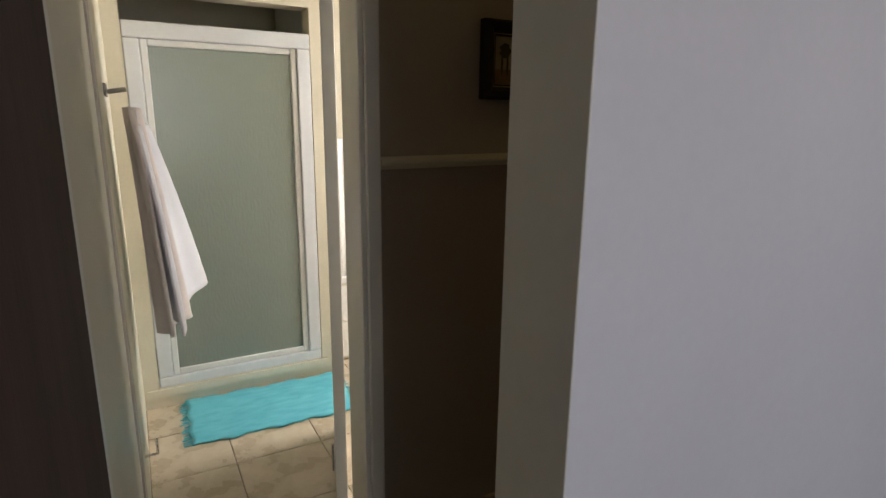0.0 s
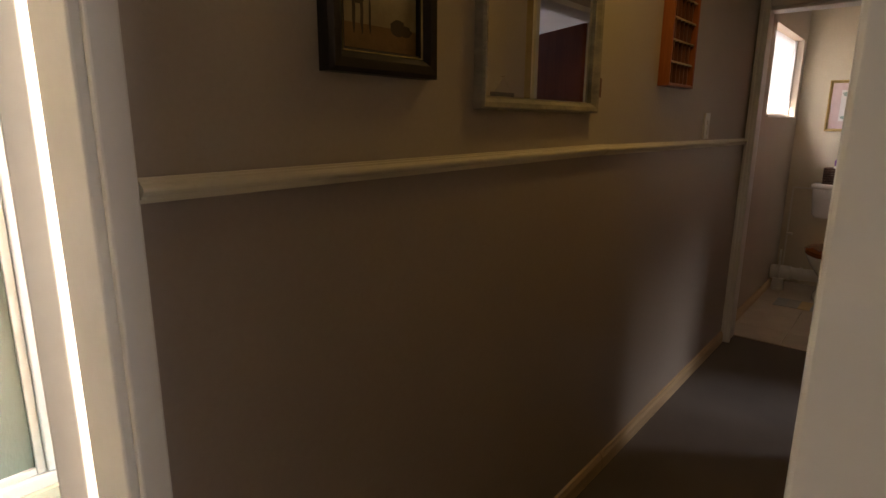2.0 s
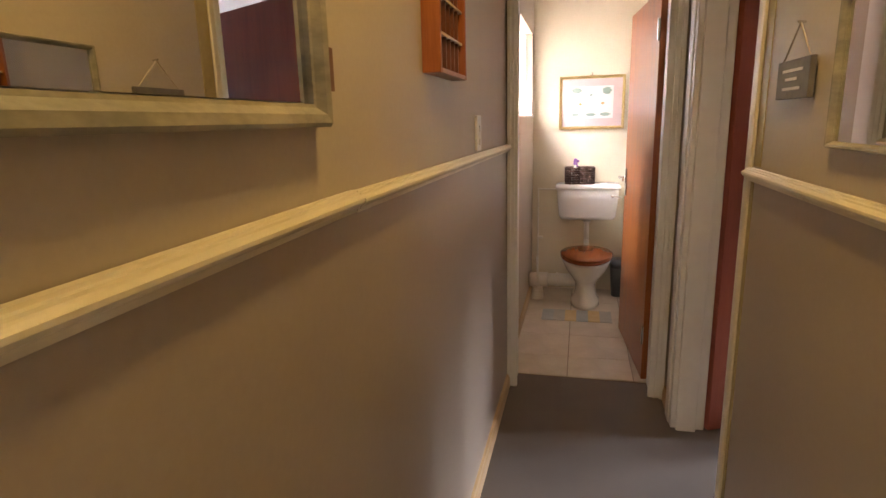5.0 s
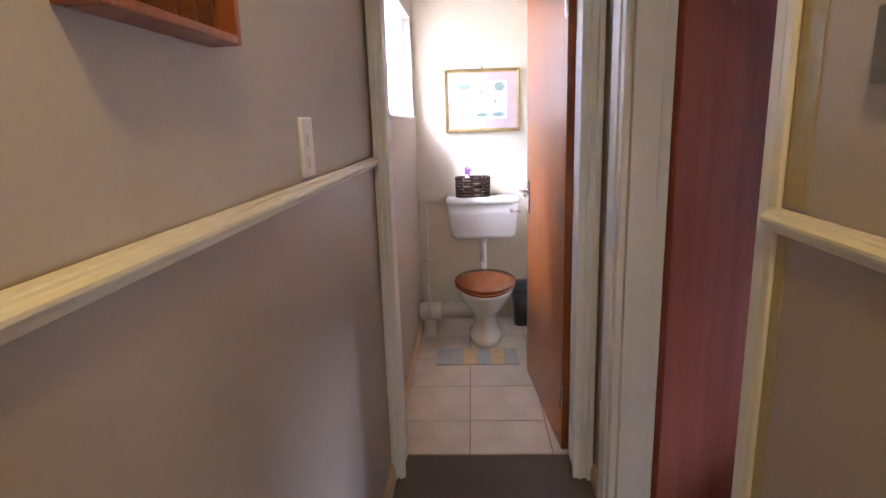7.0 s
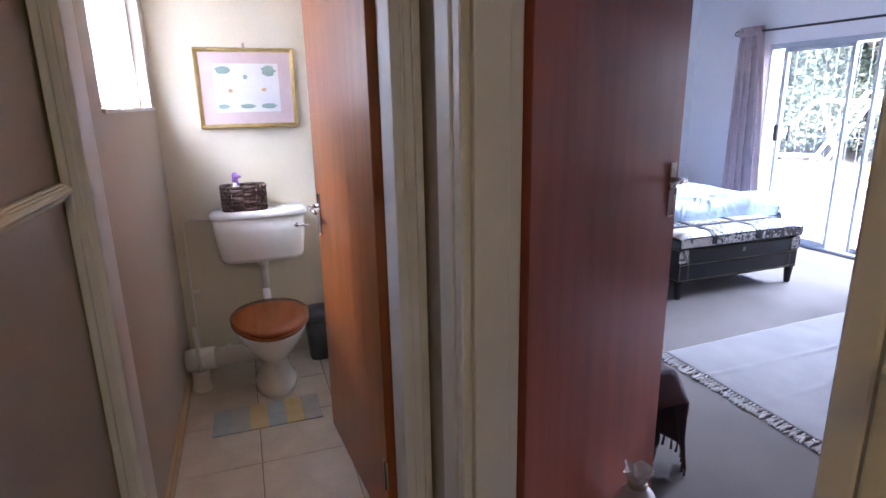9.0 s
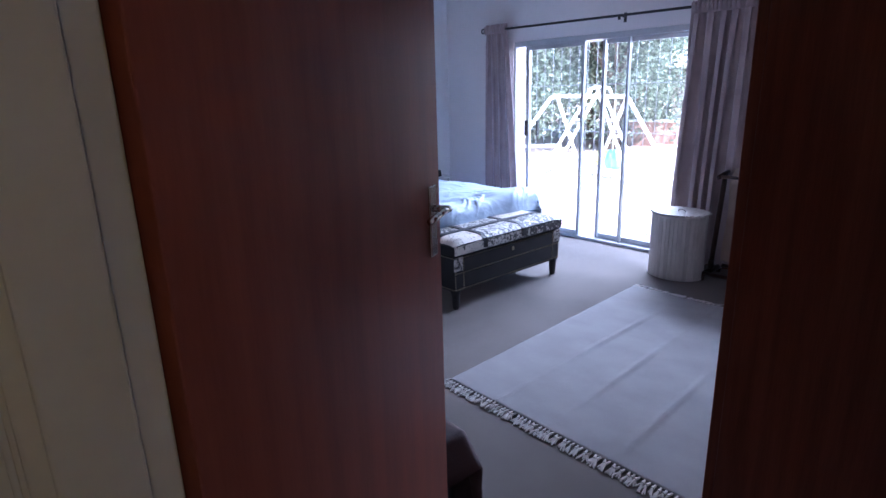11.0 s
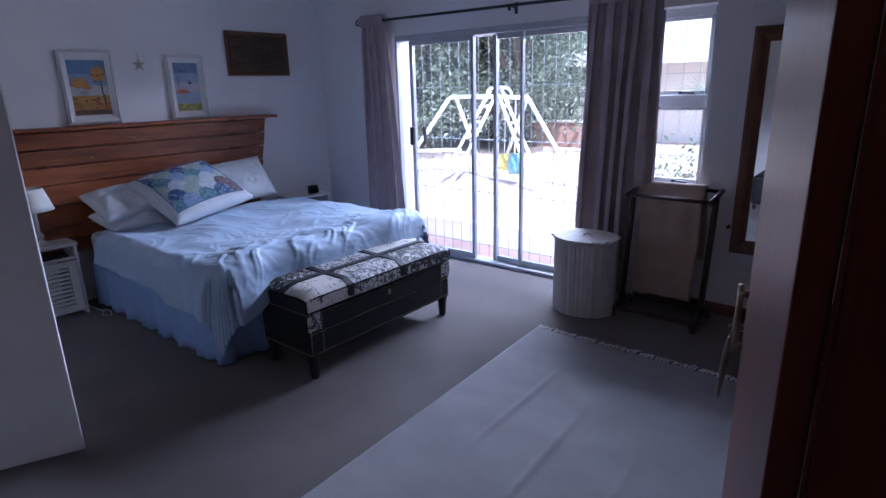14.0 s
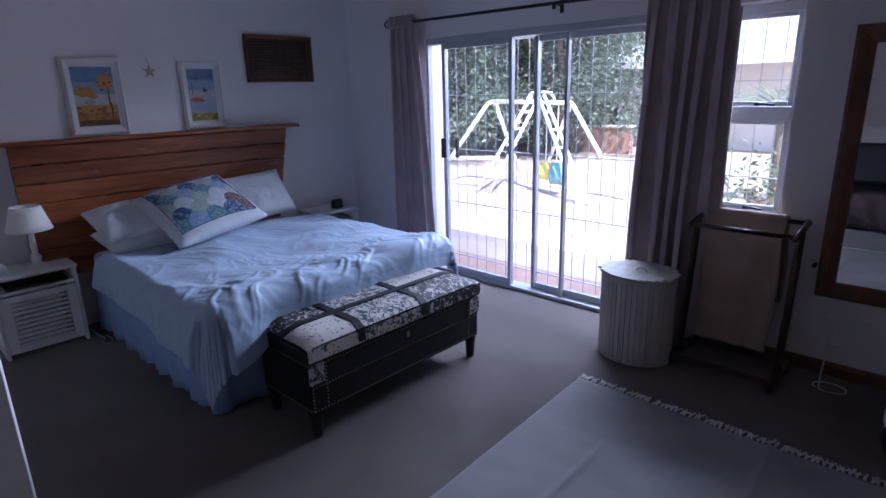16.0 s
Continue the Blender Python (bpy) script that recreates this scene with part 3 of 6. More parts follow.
def picture(name, place, u0, u1, z0, z1, w, depth, frame_mat, label, category="picture"):
    ob = thing(name, place((u0 + u1) / 2, 0.0, z0), label, category)
    part("frame", ring_frame(u0, u1, z0, z1, w, depth, place), frame_mat, ob)
    part("backing", quad(place, u0 + w * 0.5, u1 - w * 0.5, z0 + w * 0.5, z1 - w * 0.5, 0.0, 0.006), PAPER, ob)
    return ob


# small landscape in a broad black frame
ob = picture("painting", north, 1.09, 1.377, 1.475, 1.705, 0.045, 0.035, BLACKFRAME, "small landscape painting in a broad black frame")
part("sky", quad(north, 1.13, 1.337, 1.565, 1.665, 0.006, 0.009), paint("painted_dull_sky", (0.34, 0.27, 0.14), (0.44, 0.36, 0.20)), ob)
part("field", quad(north, 1.13, 1.337, 1.515, 1.565, 0.006, 0.009), paint("painted_brown_field", (0.20, 0.115, 0.04), (0.30, 0.18, 0.07)), ob)
blob_parts("painted_tree", north, [(1.165, 1.59, 0.004, 0.045), (1.185, 1.585, 0.004, 0.04), (1.205, 1.58, 0.003, 0.032), (1.28, 1.567, 0.022, 0.016), (1.30, 1.563, 0.018, 0.011), (1.175, 1.62, 0.02, 0.022)], 0.0095, paint("painted_trees_dark", (0.05, 0.035, 0.02), (0.09, 0.06, 0.03)), ob)
part("inner_lip", ring_frame(1.127, 1.340, 1.512, 1.668, 0.005, 0.022, north), GOLD, ob)

# large framed mirror
ob = thing("wall_mirror", (1.85, 1.41, 1.42), "framed wall mirror with a worn silver grey frame", "mirror")
part("frame", ring_frame(1.543, 2.168, 1.42, 2.16, 0.030, 0.030, north), SILVERWOOD, ob)
part("mirror_glass", quad(north, 1.575, 2.136, 1.452, 2.128, 0.004, 0.008), MIRROR, ob, "mirror glass")
ob = thing("hanging_tag", (2.205, 1.40, 1.45), "small card tag hanging on a brown cord", "ornament")
bm = rod((2.200, 1.404, 1.75), (2.206, 1.402, 1.53), 0.0035, sides=6)
part("cord", bm, STRING, ob)
part("tag", box(2.197, 2.215, 1.398, 1.403, 1.47, 1.53), FRAMEWOOD, ob)

# printer's tray
ob = thing("printers_tray", (2.89, 1.41, 1.535), "reddish wooden printer's tray with small compartments", "display tray")
part("back_board", quad(north, 2.745, 3.045, 1.537, 2.13, 0.0, 0.008), FRAMEWOOD, ob)
for a in ((2.742, 2.754, 1.535, 2.132), (3.036, 3.048, 1.535, 2.132)):
    part("side", quad(north, *a, 0.0, 0.045), ORANGE, ob, bevel=0.002)
for a in ((2.755, 3.035, 1.535, 1.547), (2.755, 3.035, 2.12, 2.132)):
    part("rail", quad(north, *a, 0.0, 0.045), ORANGE, ob, bevel=0.002)
for k in range(1, 7):
    part("shelf", quad(north, 2.755, 3.035, 1.547 + k * 0.082 - 0.003, 1.547 + k * 0.082 + 0.003, 0.008, 0.036), PINE, ob)
for k in range(1, 6):
    u = 2.754 + k * 0.0469
    part("divider", quad(north, u - 0.0025, u + 0.0025, 1.548, 2.119, 0.009, 0.034), FRAMEWOOD, ob)

# light switch
ob = thing("light_switch", (3.447, 1.41, 1.316), "tall white plastic light switch plate above dado", "light switch")
part("plate", quad(north, 3.408, 3.487, 1.318, 1.442, 0.0, 0.010), PVC, ob, bevel=0.003)
for z in (1.35, 1.395):
    part("rocker", quad(north, 3.434, 3.461, z - 0.012, z + 0.012, 0.010, 0.015), PVC, ob, bevel=0.002)

# Fixture is made up: added above the inferred corridor lamp, never in view.
ob = thing("assumed_ceiling_light", (2.2, 1.0, 2.5), "unseen brass ceiling rose, added for the inferred warm lamp", "ceiling light")
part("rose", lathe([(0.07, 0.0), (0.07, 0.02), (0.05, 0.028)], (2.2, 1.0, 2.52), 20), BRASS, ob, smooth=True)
# things on the south corridor wall
ob = thing("hanging_sign", (2.83, 0.6, 1.45), "small grey painted board sign hanging on string", "sign")
part("board", box(2.735, 2.93, 0.596, 0.608, 1.452, 1.535), SIGNPAINT, ob, bevel=0.002)
bm = bmesh.new()
for z, u0, u1 in ((1.512, 2.77, 2.89), (1.494, 2.80, 2.87), (1.474, 2.78, 2.885)):
    box(u0, u1, 0.6085, 0.6095, z - 0.003, z + 0.003, bm)
part("lettering_bar", bm, PAPER, ob)
bm = rod((2.755, 0.602, 1.535), (2.838, 0.600, 1.61), 0.002, sides=6)
rod((2.915, 0.602, 1.535), (2.838, 0.600, 1.61), 0.002, bm, 6)
part("string", bm, STRING, ob)
part("nail", rod((2.838, 0.59, 1.61), (2.838, 0.606, 1.612), 0.003), CHROME, ob)
for u0, u1 in ((2.2, 2.625), (1.72, 2.14)):
    ob = thing("small_wall_mirror", ((u0 + u1) / 2, 0.59, 1.358), "small mirror in a thin dark bronze frame", "mirror", group="mirrors on the corridor wall")
    part("frame", ring_frame(u0, u1, 1.358, 1.625, 0.012, 0.018, south), SILVERWOOD, ob)
    part("mirror_glass", quad(south, u0 + 0.009, u1 - 0.009, 1.367, 1.616, 0.003, 0.007), MIRROR, ob)

# ---- toilet ----
part("window_toilet_pane", box(4.925, 6.025, 1.495, 1.500, 1.48, 2.055), WCGLASS, None)
win = bpy.data.objects["window_toilet_pane"]
win.visible_shadow = False
tagged(win, "bright frosted pane of the narrow toilet window", "window", kind="structure")
ob = thing("window_toilet", (5.25, 1.6, 1.455), "white framed narrow frosted toilet window", "window", kind="structure")
for b in ((4.922, 4.942, 1.48, 1.515, 1.46, 2.055), (6.008, 6.028, 1.48, 1.515, 1.46, 2.055), (4.943, 6.007, 1.48, 1.515, 1.46, 1.479)):
    part("window_frame", box(*b), ALU, ob)
part("window_sill", box(4.91, 6.04, 1.415, 1.49, 1.44, 1.4545), WHITE_PAINT, ob, bevel=0.004)

ob = thing("toilet", (5.7, 0.985, 0.004), "white ceramic toilet with low level cistern and wooden seat", "toilet")


def rr(cx, cy, hx, hy, z, n=28, p=4.0):
    out = []
    for k in range(n):
        a = k * math.tau / n
        c, s = math.cos(a), math.sin(a)
        out.append((cx + hx * math.copysign(abs(c) ** (2 / p), c), cy + hy * math.copysign(abs(s) ** (2 / p), s), z))
    return out


part("cistern", loft([rr(6.055, 0.985, 0.085, 0.205, 0.635), rr(6.053, 0.985, 0.095, 0.222, 0.66), rr(6.05, 0.985, 0.103, 0.236, 0.80), rr(6.05, 0.985, 0.104, 0.240, 0.875)]), CERAMIC, ob, smooth=True)
part("cistern_lid", loft([rr(6.05, 0.985, 0.112, 0.250, 0.876), rr(6.05, 0.985, 0.117, 0.254, 0.886), rr(6.05, 0.985, 0.115, 0.252, 0.905), rr(6.05, 0.985, 0.098, 0.235, 0.916)]), CERAMIC, ob, smooth=True)
bm = rod((5.945, 0.80, 0.83), (5.925, 0.80, 0.83), 0.012)
rod((5.928, 0.80, 0.83), (5.922, 0.735, 0.822), 0.006, bm, 8)
part("flush_lever", bm, CHROME, ob, "chrome flush lever", smooth=True)
bm = rod((6.06, 0.985, 0.635), (6.06, 0.985, 0.44), 0.021, sides=14)
rod((6.06, 0.985, 0.45), (5.90, 0.985, 0.36), 0.021, bm, 14)
rod((6.06, 0.985, 0.60), (6.06, 0.985, 0.632), 0.03, bm, 14)
part("flush_pipe", bm, PVC, ob, smooth=True)


def egg(cx, hx, hy, z, n=32):
    out = []
    for k in range(n):
        a = k * math.tau / n
        c, s = math.cos(a), math.sin(a)
        out.append((cx - hx * c, 0.985 + hy * s * (1 - 0.14 * c), z))
    return out


part("bowl", loft([egg(5.76, 0.175, 0.108, 0.004), egg(5.76, 0.172, 0.106, 0.05), egg(5.765, 0.150, 0.088, 0.075), egg(5.77, 0.135, 0.078, 0.11), egg(5.76, 0.13, 0.074, 0.18), egg(5.71, 0.16, 0.095, 0.23), egg(5.675, 0.215, 0.145, 0.31), egg(5.665, 0.245, 0.175, 0.375), egg(5.665, 0.250, 0.180, 0.395), egg(5.665, 0.235, 0.165, 0.398)]), CERAMIC, ob, smooth=True)
part("seat", loft([egg(5.655, 0.255, 0.183, 0.402), egg(5.655, 0.262, 0.190, 0.410), egg(5.655, 0.255, 0.184, 0.420)]), SEATWOOD, ob, "varnished wooden seat", smooth=True)
part("seat_lid", loft([egg(5.655, 0.258, 0.186, 0.424), egg(5.655, 0.265, 0.192, 0.432), egg(5.655, 0.252, 0.180, 0.443), egg(5.655, 0.18, 0.12, 0.446)]), SEATWOOD, ob, "varnished wooden lid", smooth=True)
bm = rod((5.86, 1.02, 0.17), (5.90, 1.30, 0.155), 0.05, sides=18)
rod((5.90, 1.28, 0.155), (5.905, 1.425, 0.15), 0.06, bm, 18)
rod((5.90, 1.20, 0.157), (5.90, 1.215, 0.157), 0.058, bm, 18)
part("soil_pipe", bm, PVC, ob, "white plastic soil pipe", smooth=True)

ob = thing("water_pipe", (6.15, 1.39, 0.3), "thin white painted water pipe on the wall", "pipe")
bm = rod((6.155, 1.38, 0.05), (6.155, 1.38, 0.86), 0.007)
rod((6.155, 1.38, 0.86), (6.12, 1.23, 0.86), 0.007, bm)
rod((6.155, 1.385, 0.45), (6.155, 1.34, 0.45), 0.012, bm)
part("pipe", bm, GLOSS_CREAM, ob)
ob = thing("toilet_brush", (5.86, 1.37, 0.004), "white plastic toilet brush in its holder", "toilet brush")
part("holder", lathe([(0.045, 0.0), (0.05, 0.01), (0.042, 0.10), (0.046, 0.105)], (5.84, 1.355, 0.004), 16), PVC, ob, smooth=True)
part("handle", rod((5.84, 1.355, 0.108), (5.835, 1.36, 0.36), 0.009), PVC, ob, smooth=True)
ob = thing("waste_bin", (6.04, 0.70, 0.004), "charcoal plastic swing top waste bin", "bin")
part("body", loft([rr(6.04, 0.70, 0.08, 0.075, 0.004), rr(6.04, 0.70, 0.10, 0.092, 0.25)]), GREYBIN, ob, smooth=True)
part("lid", loft([rr(6.04, 0.70, 0.104, 0.096, 0.252), rr(6.04, 0.70, 0.09, 0.085, 0.30), rr(6.04, 0.70, 0.05, 0.05, 0.315)]), GREYBIN, ob, smooth=True)

STRIPES = [paint("mat_grey_stripe", (0.42, 0.43, 0.42), (0.5, 0.51, 0.5)), paint("mat_yellow_stripe", (0.62, 0.47, 0.22), (0.70, 0.56, 0.30)), paint("mat_blue_stripe", (0.36, 0.42, 0.46), (0.44, 0.5, 0.54))]
ob = thing("toilet_mat", (5.45, 1.05, 0.01), "small striped cotton mat by the toilet", "mat")
for k in range(6):
    y0 = 0.80 + k * 0.082
    part("stripe", box(5.33, 5.56, y0, y0 + 0.0815, 0.0125, 0.018), STRIPES[(0, 1, 2, 1, 0, 2)[k]], ob)

ob = picture("flower_print", east_toilet, 0.723, 1.224, 1.338, 1.746, 0.022, 0.022, GOLD, "white flower print with pink mount in gilt frame")
part("mount", quad(east_toilet, 0.742, 1.205, 1.357, 1.727, 0.006, 0.010), PINKMOUNT, ob)
part("print", quad(east_toilet, 0.81, 1.137, 1.42, 1.668, 0.010, 0.012), PAPER, ob)
blob_parts("leaves", east_toilet, [(1.09, 1.635, 0.04, 0.02), (0.86, 1.63, 0.035, 0.028), (0.98, 1.60, 0.012, 0.012), (1.10, 1.45, 0.03, 0.012), (0.98, 1.45, 0.04, 0.012), (0.87, 1.45, 0.04, 0.014)], 0.0125, paint("print_leaf_green", (0.22, 0.32, 0.26), (0.32, 0.42, 0.36)), ob)
blob_parts("petals", east_toilet, [(1.06, 1.535, 0.05, 0.05), (0.89, 1.535, 0.05, 0.05), (0.975, 1.55, 0.03, 0.04)], 0.0130, PAPER, ob)
blob_parts("flower_hearts", east_toilet, [(1.06, 1.53, 0.012, 0.010), (0.89, 1.535, 0.012, 0.010)], 0.0135, paint("print_orange", (0.55, 0.33, 0.12), (0.62, 0.40, 0.16)), ob)
part("hanging_hook", rod((6.165, 0.975, 1.746), (6.165, 0.975, 1.77), 0.006), BRASS, ob)

ob = thing("wicker_basket", (6.05, 1.05, 0.916), "dark brown wicker basket on the cistern lid", "basket")
for k in range(7):
    z = 0.924 + k * 0.019
    g = 0.002 * k / 7
    bm = bmesh.new()
    pts = rr(6.05, 1.05, 0.078 + g, 0.106 + g, z, 26, 5)
    for i in range(26):
        a, b = Vector(pts[i]), Vector(pts[(i + 1) % 26])
        off = 0.003 if (i + k) % 2 else -0.003
        mid = (a + b) / 2
        nrm = (mid - Vector((6.05, 1.05, z))).normalized() * off
        rod(a + nrm, b + nrm, 0.0095, bm, 6)
    part("woven_band", bm, WICKER, ob, smooth=True)
part("bottom", box(5.975, 6.125, 0.948, 1.152, 0.917, 0.922), WICKER, ob)
ob = thing("air_freshener", (6.05, 1.09, 0.95), "white spray bottle with purple top in the basket", "bottle")
part("bottle", lathe([(0.028, 0), (0.03, 0.01), (0.03, 0.10), (0.014, 0.125), (0.012, 0.14)], (6.04, 1.085, 0.923), 16), PVC, ob, smooth=True)
bm = lathe([(0.014, 0), (0.017, 0.01), (0.016, 0.04), (0.010, 0.05)], (6.04, 1.085, 1.064), 14)
rod((6.04, 1.085, 1.10), (6.0, 1.06, 1.095), 0.012, bm, 8, 0.007)
rod((6.03, 1.08, 1.085), (6.01, 1.068, 1.05), 0.006, bm, 6)
part("spray_top", bm, PURPLE, ob, smooth=True)
ob = thing("small_card", (6.03, 0.86, 0.917), "small folded white card on the cistern lid", "card")
part("card_sheet", box(5.99, 6.05, 0.84, 0.89, 0.917, 0.921, m=Matrix.Rotation(0.0, 4, "Z")), PAPER, ob)

# ---- bathroom ----
ob = thing("shower_door", (0.56, 2.84, 0.10), "white framed shower door with obscured glass", "shower door")
for nm, b in (("frame_post", (0.157, 0.222, 2.80, 2.86, 0.155, 1.74)), ("frame_post", (0.905, 0.970, 2.80, 2.86, 0.155, 1.74)), ("frame_rail", (0.157, 0.970, 2.80, 2.86, 1.742, 1.812)), ("frame_rail", (0.157, 0.970, 2.80, 2.86, 0.101, 0.153))):
    part(nm, box(*b), ALU, ob, bevel=0.006)
for nm, b in (("sash_stile", (0.224, 0.252, 2.812, 2.842, 0.155, 1.74)), ("sash_stile", (0.876, 0.903, 2.812, 2.842, 0.155, 1.74)), ("sash_rail", (0.253, 0.875, 2.812, 2.842, 1.712, 1.74)), ("sash_rail", (0.253, 0.875, 2.812, 2.842, 0.155, 0.183))):
    part(nm, box(*b), WHITE_PAINT, ob, bevel=0.004)
n = FROST.node_tree.nodes
bn, ns = n.new("ShaderNodeBump"), n.new("ShaderNodeTexNoise")
ns.inputs["Scale"].default_value, ns.inputs["Detail"].default_value = 55, 3
bn.inputs["Strength"].default_value, bn.inputs["Distance"].default_value = 0.28, 0.006
FROST.node_tree.links.new(ns.outputs[0], bn.inputs["Height"])
FROST.node_tree.links.new(bn.outputs[0], n["Principled BSDF"].inputs["Normal"])
part("glass", box(0.253, 0.875, 2.824, 2.830, 0.184, 1.711), FROST, ob, "grey green obscured glass")
ob = part("shower_sill_trim", box(0.10, 1.0, 2.785, 2.799, 0.06, 0.098), CREAM)
tagged(ob, "cream painted shower kerb edge", "kerb", kind="structure")

ob = thing("bath_mat", (0.64, 2.56, 0.0), "turquoise woven cotton bath mat with frayed ends", "bath mat")
turn = Matrix.Translation((0.64, 2.565, 0)) @ Matrix.Rotation(radians(-1.5), 4, "Z")


def mat_top(u, v):
    x, y = (u - 0.5) * 0.76, (v - 0.5) * 0.44
    return turn @ Vector((x + 0.006 * math.sin(v * 17), y + 0.008 * math.sin(u * 21) + 0.005 * math.sin(u * 47), 0.010 + 0.003 * noise.noise((x * 14, y * 14, 0))))


thicken(part("mat_body", sheet(40, 22, mat_top), TEAL, ob, smooth=True), 0.008)
bm = bmesh.new()
rnd = random.Random(5)
for s in (-1, 1):
    for k in range(34):
        y = -0.21 + k * 0.0127
        a = turn @ Vector((s * 0.378, y, 0.008))
        b = turn @ Vector((s * (0.40 + rnd.random() * 0.02), y + rnd.uniform(-0.01, 0.01), 0.004))
        rod(a, b, 0.0025, bm, 4)
part("fringe", bm, TEAL, ob, kind="stuff")

ob = thing("hanging_towels", (0.2, 2.25, 0.9), "pinkish white towels hanging from a wall rail", "towel")


def towel_at(y0, y1, z0, z1, bulge, skew):
    def f(u, v):
        y = y0 + (y1 - y0) * u * (0.45 + 0.55 * v) + 0.03 * v
        fold = 0.028 * math.sin(u * 9 + 2 * v) * (0.3 + v) + 0.012 * math.sin(u * 23 + v * 5)
        return (0.13 + bulge * (0.25 + 0.75 * v) * (0.4 + 0.6 * u) + fold, y, z1 - (z1 - z0) * v - skew * u * v)
    return f


thicken(part("towel", sheet(36, 30, towel_at(2.05, 2.45, 0.62, 1.44, 0.15, 0.03)), TOWEL_P, ob, "pinkish cream towel", smooth=True), 0.010)
thicken(part("towel", sheet(36, 30, towel_at(2.10, 2.60, 0.60, 1.38, 0.25, -0.16)), TOWEL_W, ob, "white towel", smooth=True), 0.010)
ob = thing("towel_hook", (0.09, 2.15, 1.46), "dark metal towel hook plate on the wall", "hook")
part("plate", box(0.086, 0.094, 2.05, 2.22, 1.475, 1.515), SILVERWOOD, ob, bevel=0.002)
part("peg", rod((0.094, 2.14, 1.49), (0.15, 2.14, 1.50), 0.008), SILVERWOOD, ob)
ob = thing("wall_hook", (0.09, 1.95, 0.4), "small chrome door holdback hook low on wall", "hook")
bm = rod((0.086, 1.80, 0.33), (0.125, 1.80, 0.33), 0.005)
for k in range(8):
    a0, a1 = k * 0.5, (k + 1) * 0.5
    rod((0.125, 1.80 + 0.025 * math.sin(a0), 0.355 - 0.025 * math.cos(a0)), (0.125, 1.80 + 0.025 * math.sin(a1), 0.355 - 0.025 * math.cos(a1)), 0.004, bm, 6)
part("hook_wire", bm, CHROME, ob, smooth=True)

ob = thing("bathtub", (1.7, 3.25, 0.0), "white built in bath behind tiled panel", "bathtub")
part("tub_rim", box(1.064, 2.398, 2.93, 3.62, 0.47, 0.52), CERAMIC, ob, bevel=0.012)
part("bath_side", box(1.064, 2.398, 2.945, 2.96, 0.0, 0.468), CREAM, ob)
for i in range(7):
    for j in range(2):
        part("tile", box(1.066 + i * 0.19, 1.066 + i * 0.19 + 0.186, 2.935, 2.944, 0.02 + j * 0.222, 0.02 + j * 0.222 + 0.218), WHITE_TILE, ob)
ob = thing("shower_curtain", (1.6, 2.96, 0.5), "plain white shower curtain above the bath", "shower curtain")
thicken(part("cloth", sheet(70, 4, lambda u, v: (1.07 + u * 0.9, 2.95 + 0.016 * math.sin(u * 60), 1.30 - v * 0.80)), PVC, ob, smooth=True), 0.003)

# ---- bedroom ----
# wardrobe with one door ajar
ob = thing("wardrobe", (3.42, -1.2, 0.0), "tall dark reddish wardrobe with one door ajar", "wardrobe")
part("side_panel", box(3.125, 3.745, -0.612, -0.590, 0.06, 2.08), WARDROBE, ob, bevel=0.002)
part("side_panel", box(3.125, 3.745, -1.872, -1.850, 0.06, 2.08), WARDROBE, ob, bevel=0.002)
part("top_panel", box(3.122, 3.765, -1.89, -0.575, 2.082, 2.105), WARDROBE, ob, bevel=0.003)
part("plinth", box(3.14, 3.70, -1.86, -0.60, 0.0, 0.058), DARKWOOD, ob)
part("back_panel", box(3.124, 3.135, -1.848, -0.614, 0.062, 2.078), WARDROBE, ob)
# Filler added to hide the slit beside the ajar door from the camera.
part("gap_filler", box(3.7452, 3.7478, -0.66, -0.591, 0.07, 2.07), WARDROBE, ob)
door = part("closed_door", box(3.748, 3.768, -1.870, -1.236, 0.065, 2.075), WARDROBE, ob, bevel=0.002)
m = Matrix.Translation((3.758, -0.594, 0)) @ Matrix.Rotation(radians(11.5), 4, "Z")
door = part("ajar_door", box(-0.01, 0.01, -0.635, 0.0, 0.065, 2.075, m=m), WARDROBE, ob, bevel=0.002)
bm = bmesh.new()
for z in (1.17, 1.08):
    rod(m @ Vector((0.01, -0.60, z)), m @ Vector((0.024, -0.60, z)), 0.006, bm, 8)
rod(m @ Vector((0.022, -0.60, 1.07)), m @ Vector((0.022, -0.60, 1.185)), 0.005, bm, 8)
part("pull_handle", bm, BRASS, door, "worn metal pull handle", smooth=True)
ob = thing("hanging_ornament", tuple(m @ Vector((0.05, -0.61, 0.97))), "silvery tassel ornament hung on the wardrobe handle", "ornament")
c = m @ Vector((0.026, -0.606, 0))
bm = rod((c.x - 0.004, c.y, 1.168), (c.x + 0.003, c.y, 1.085), 0.002, sides=6)
part("cord", bm, STRING, ob)
part("tassel", loft([rr(c.x + 0.004, c.y, 0.003, 0.004, 1.09, 10, 2), rr(c.x + 0.006, c.y, 0.006, 0.011, 1.06, 10, 2), rr(c.x + 0.008, c.y - 0.003, 0.006, 0.013, 1.03, 10, 2), rr(c.x + 0.012, c.y - 0.006, 0.002, 0.003, 0.975, 10, 2)]), SILVERWOOD, ob, smooth=True)

# white cupboards on the far side wall, one door standing open
ob = thing("built_in_cupboard", (7.4, 0.2, 0), "white painted built in cupboard with an open door", "cupboard")
part("carcass", box(6.70, 8.42, -0.06, 0.47, 0.0, 2.2), WHITE_PAINT, ob, bevel=0.003)
for k in range(3):
    part("cupboard_door", box(6.72 + k * 0.565, 6.72 + k * 0.565 + 0.555, -0.085, -0.063, 0.06, 2.15), WHITE_PAINT, ob, bevel=0.003)
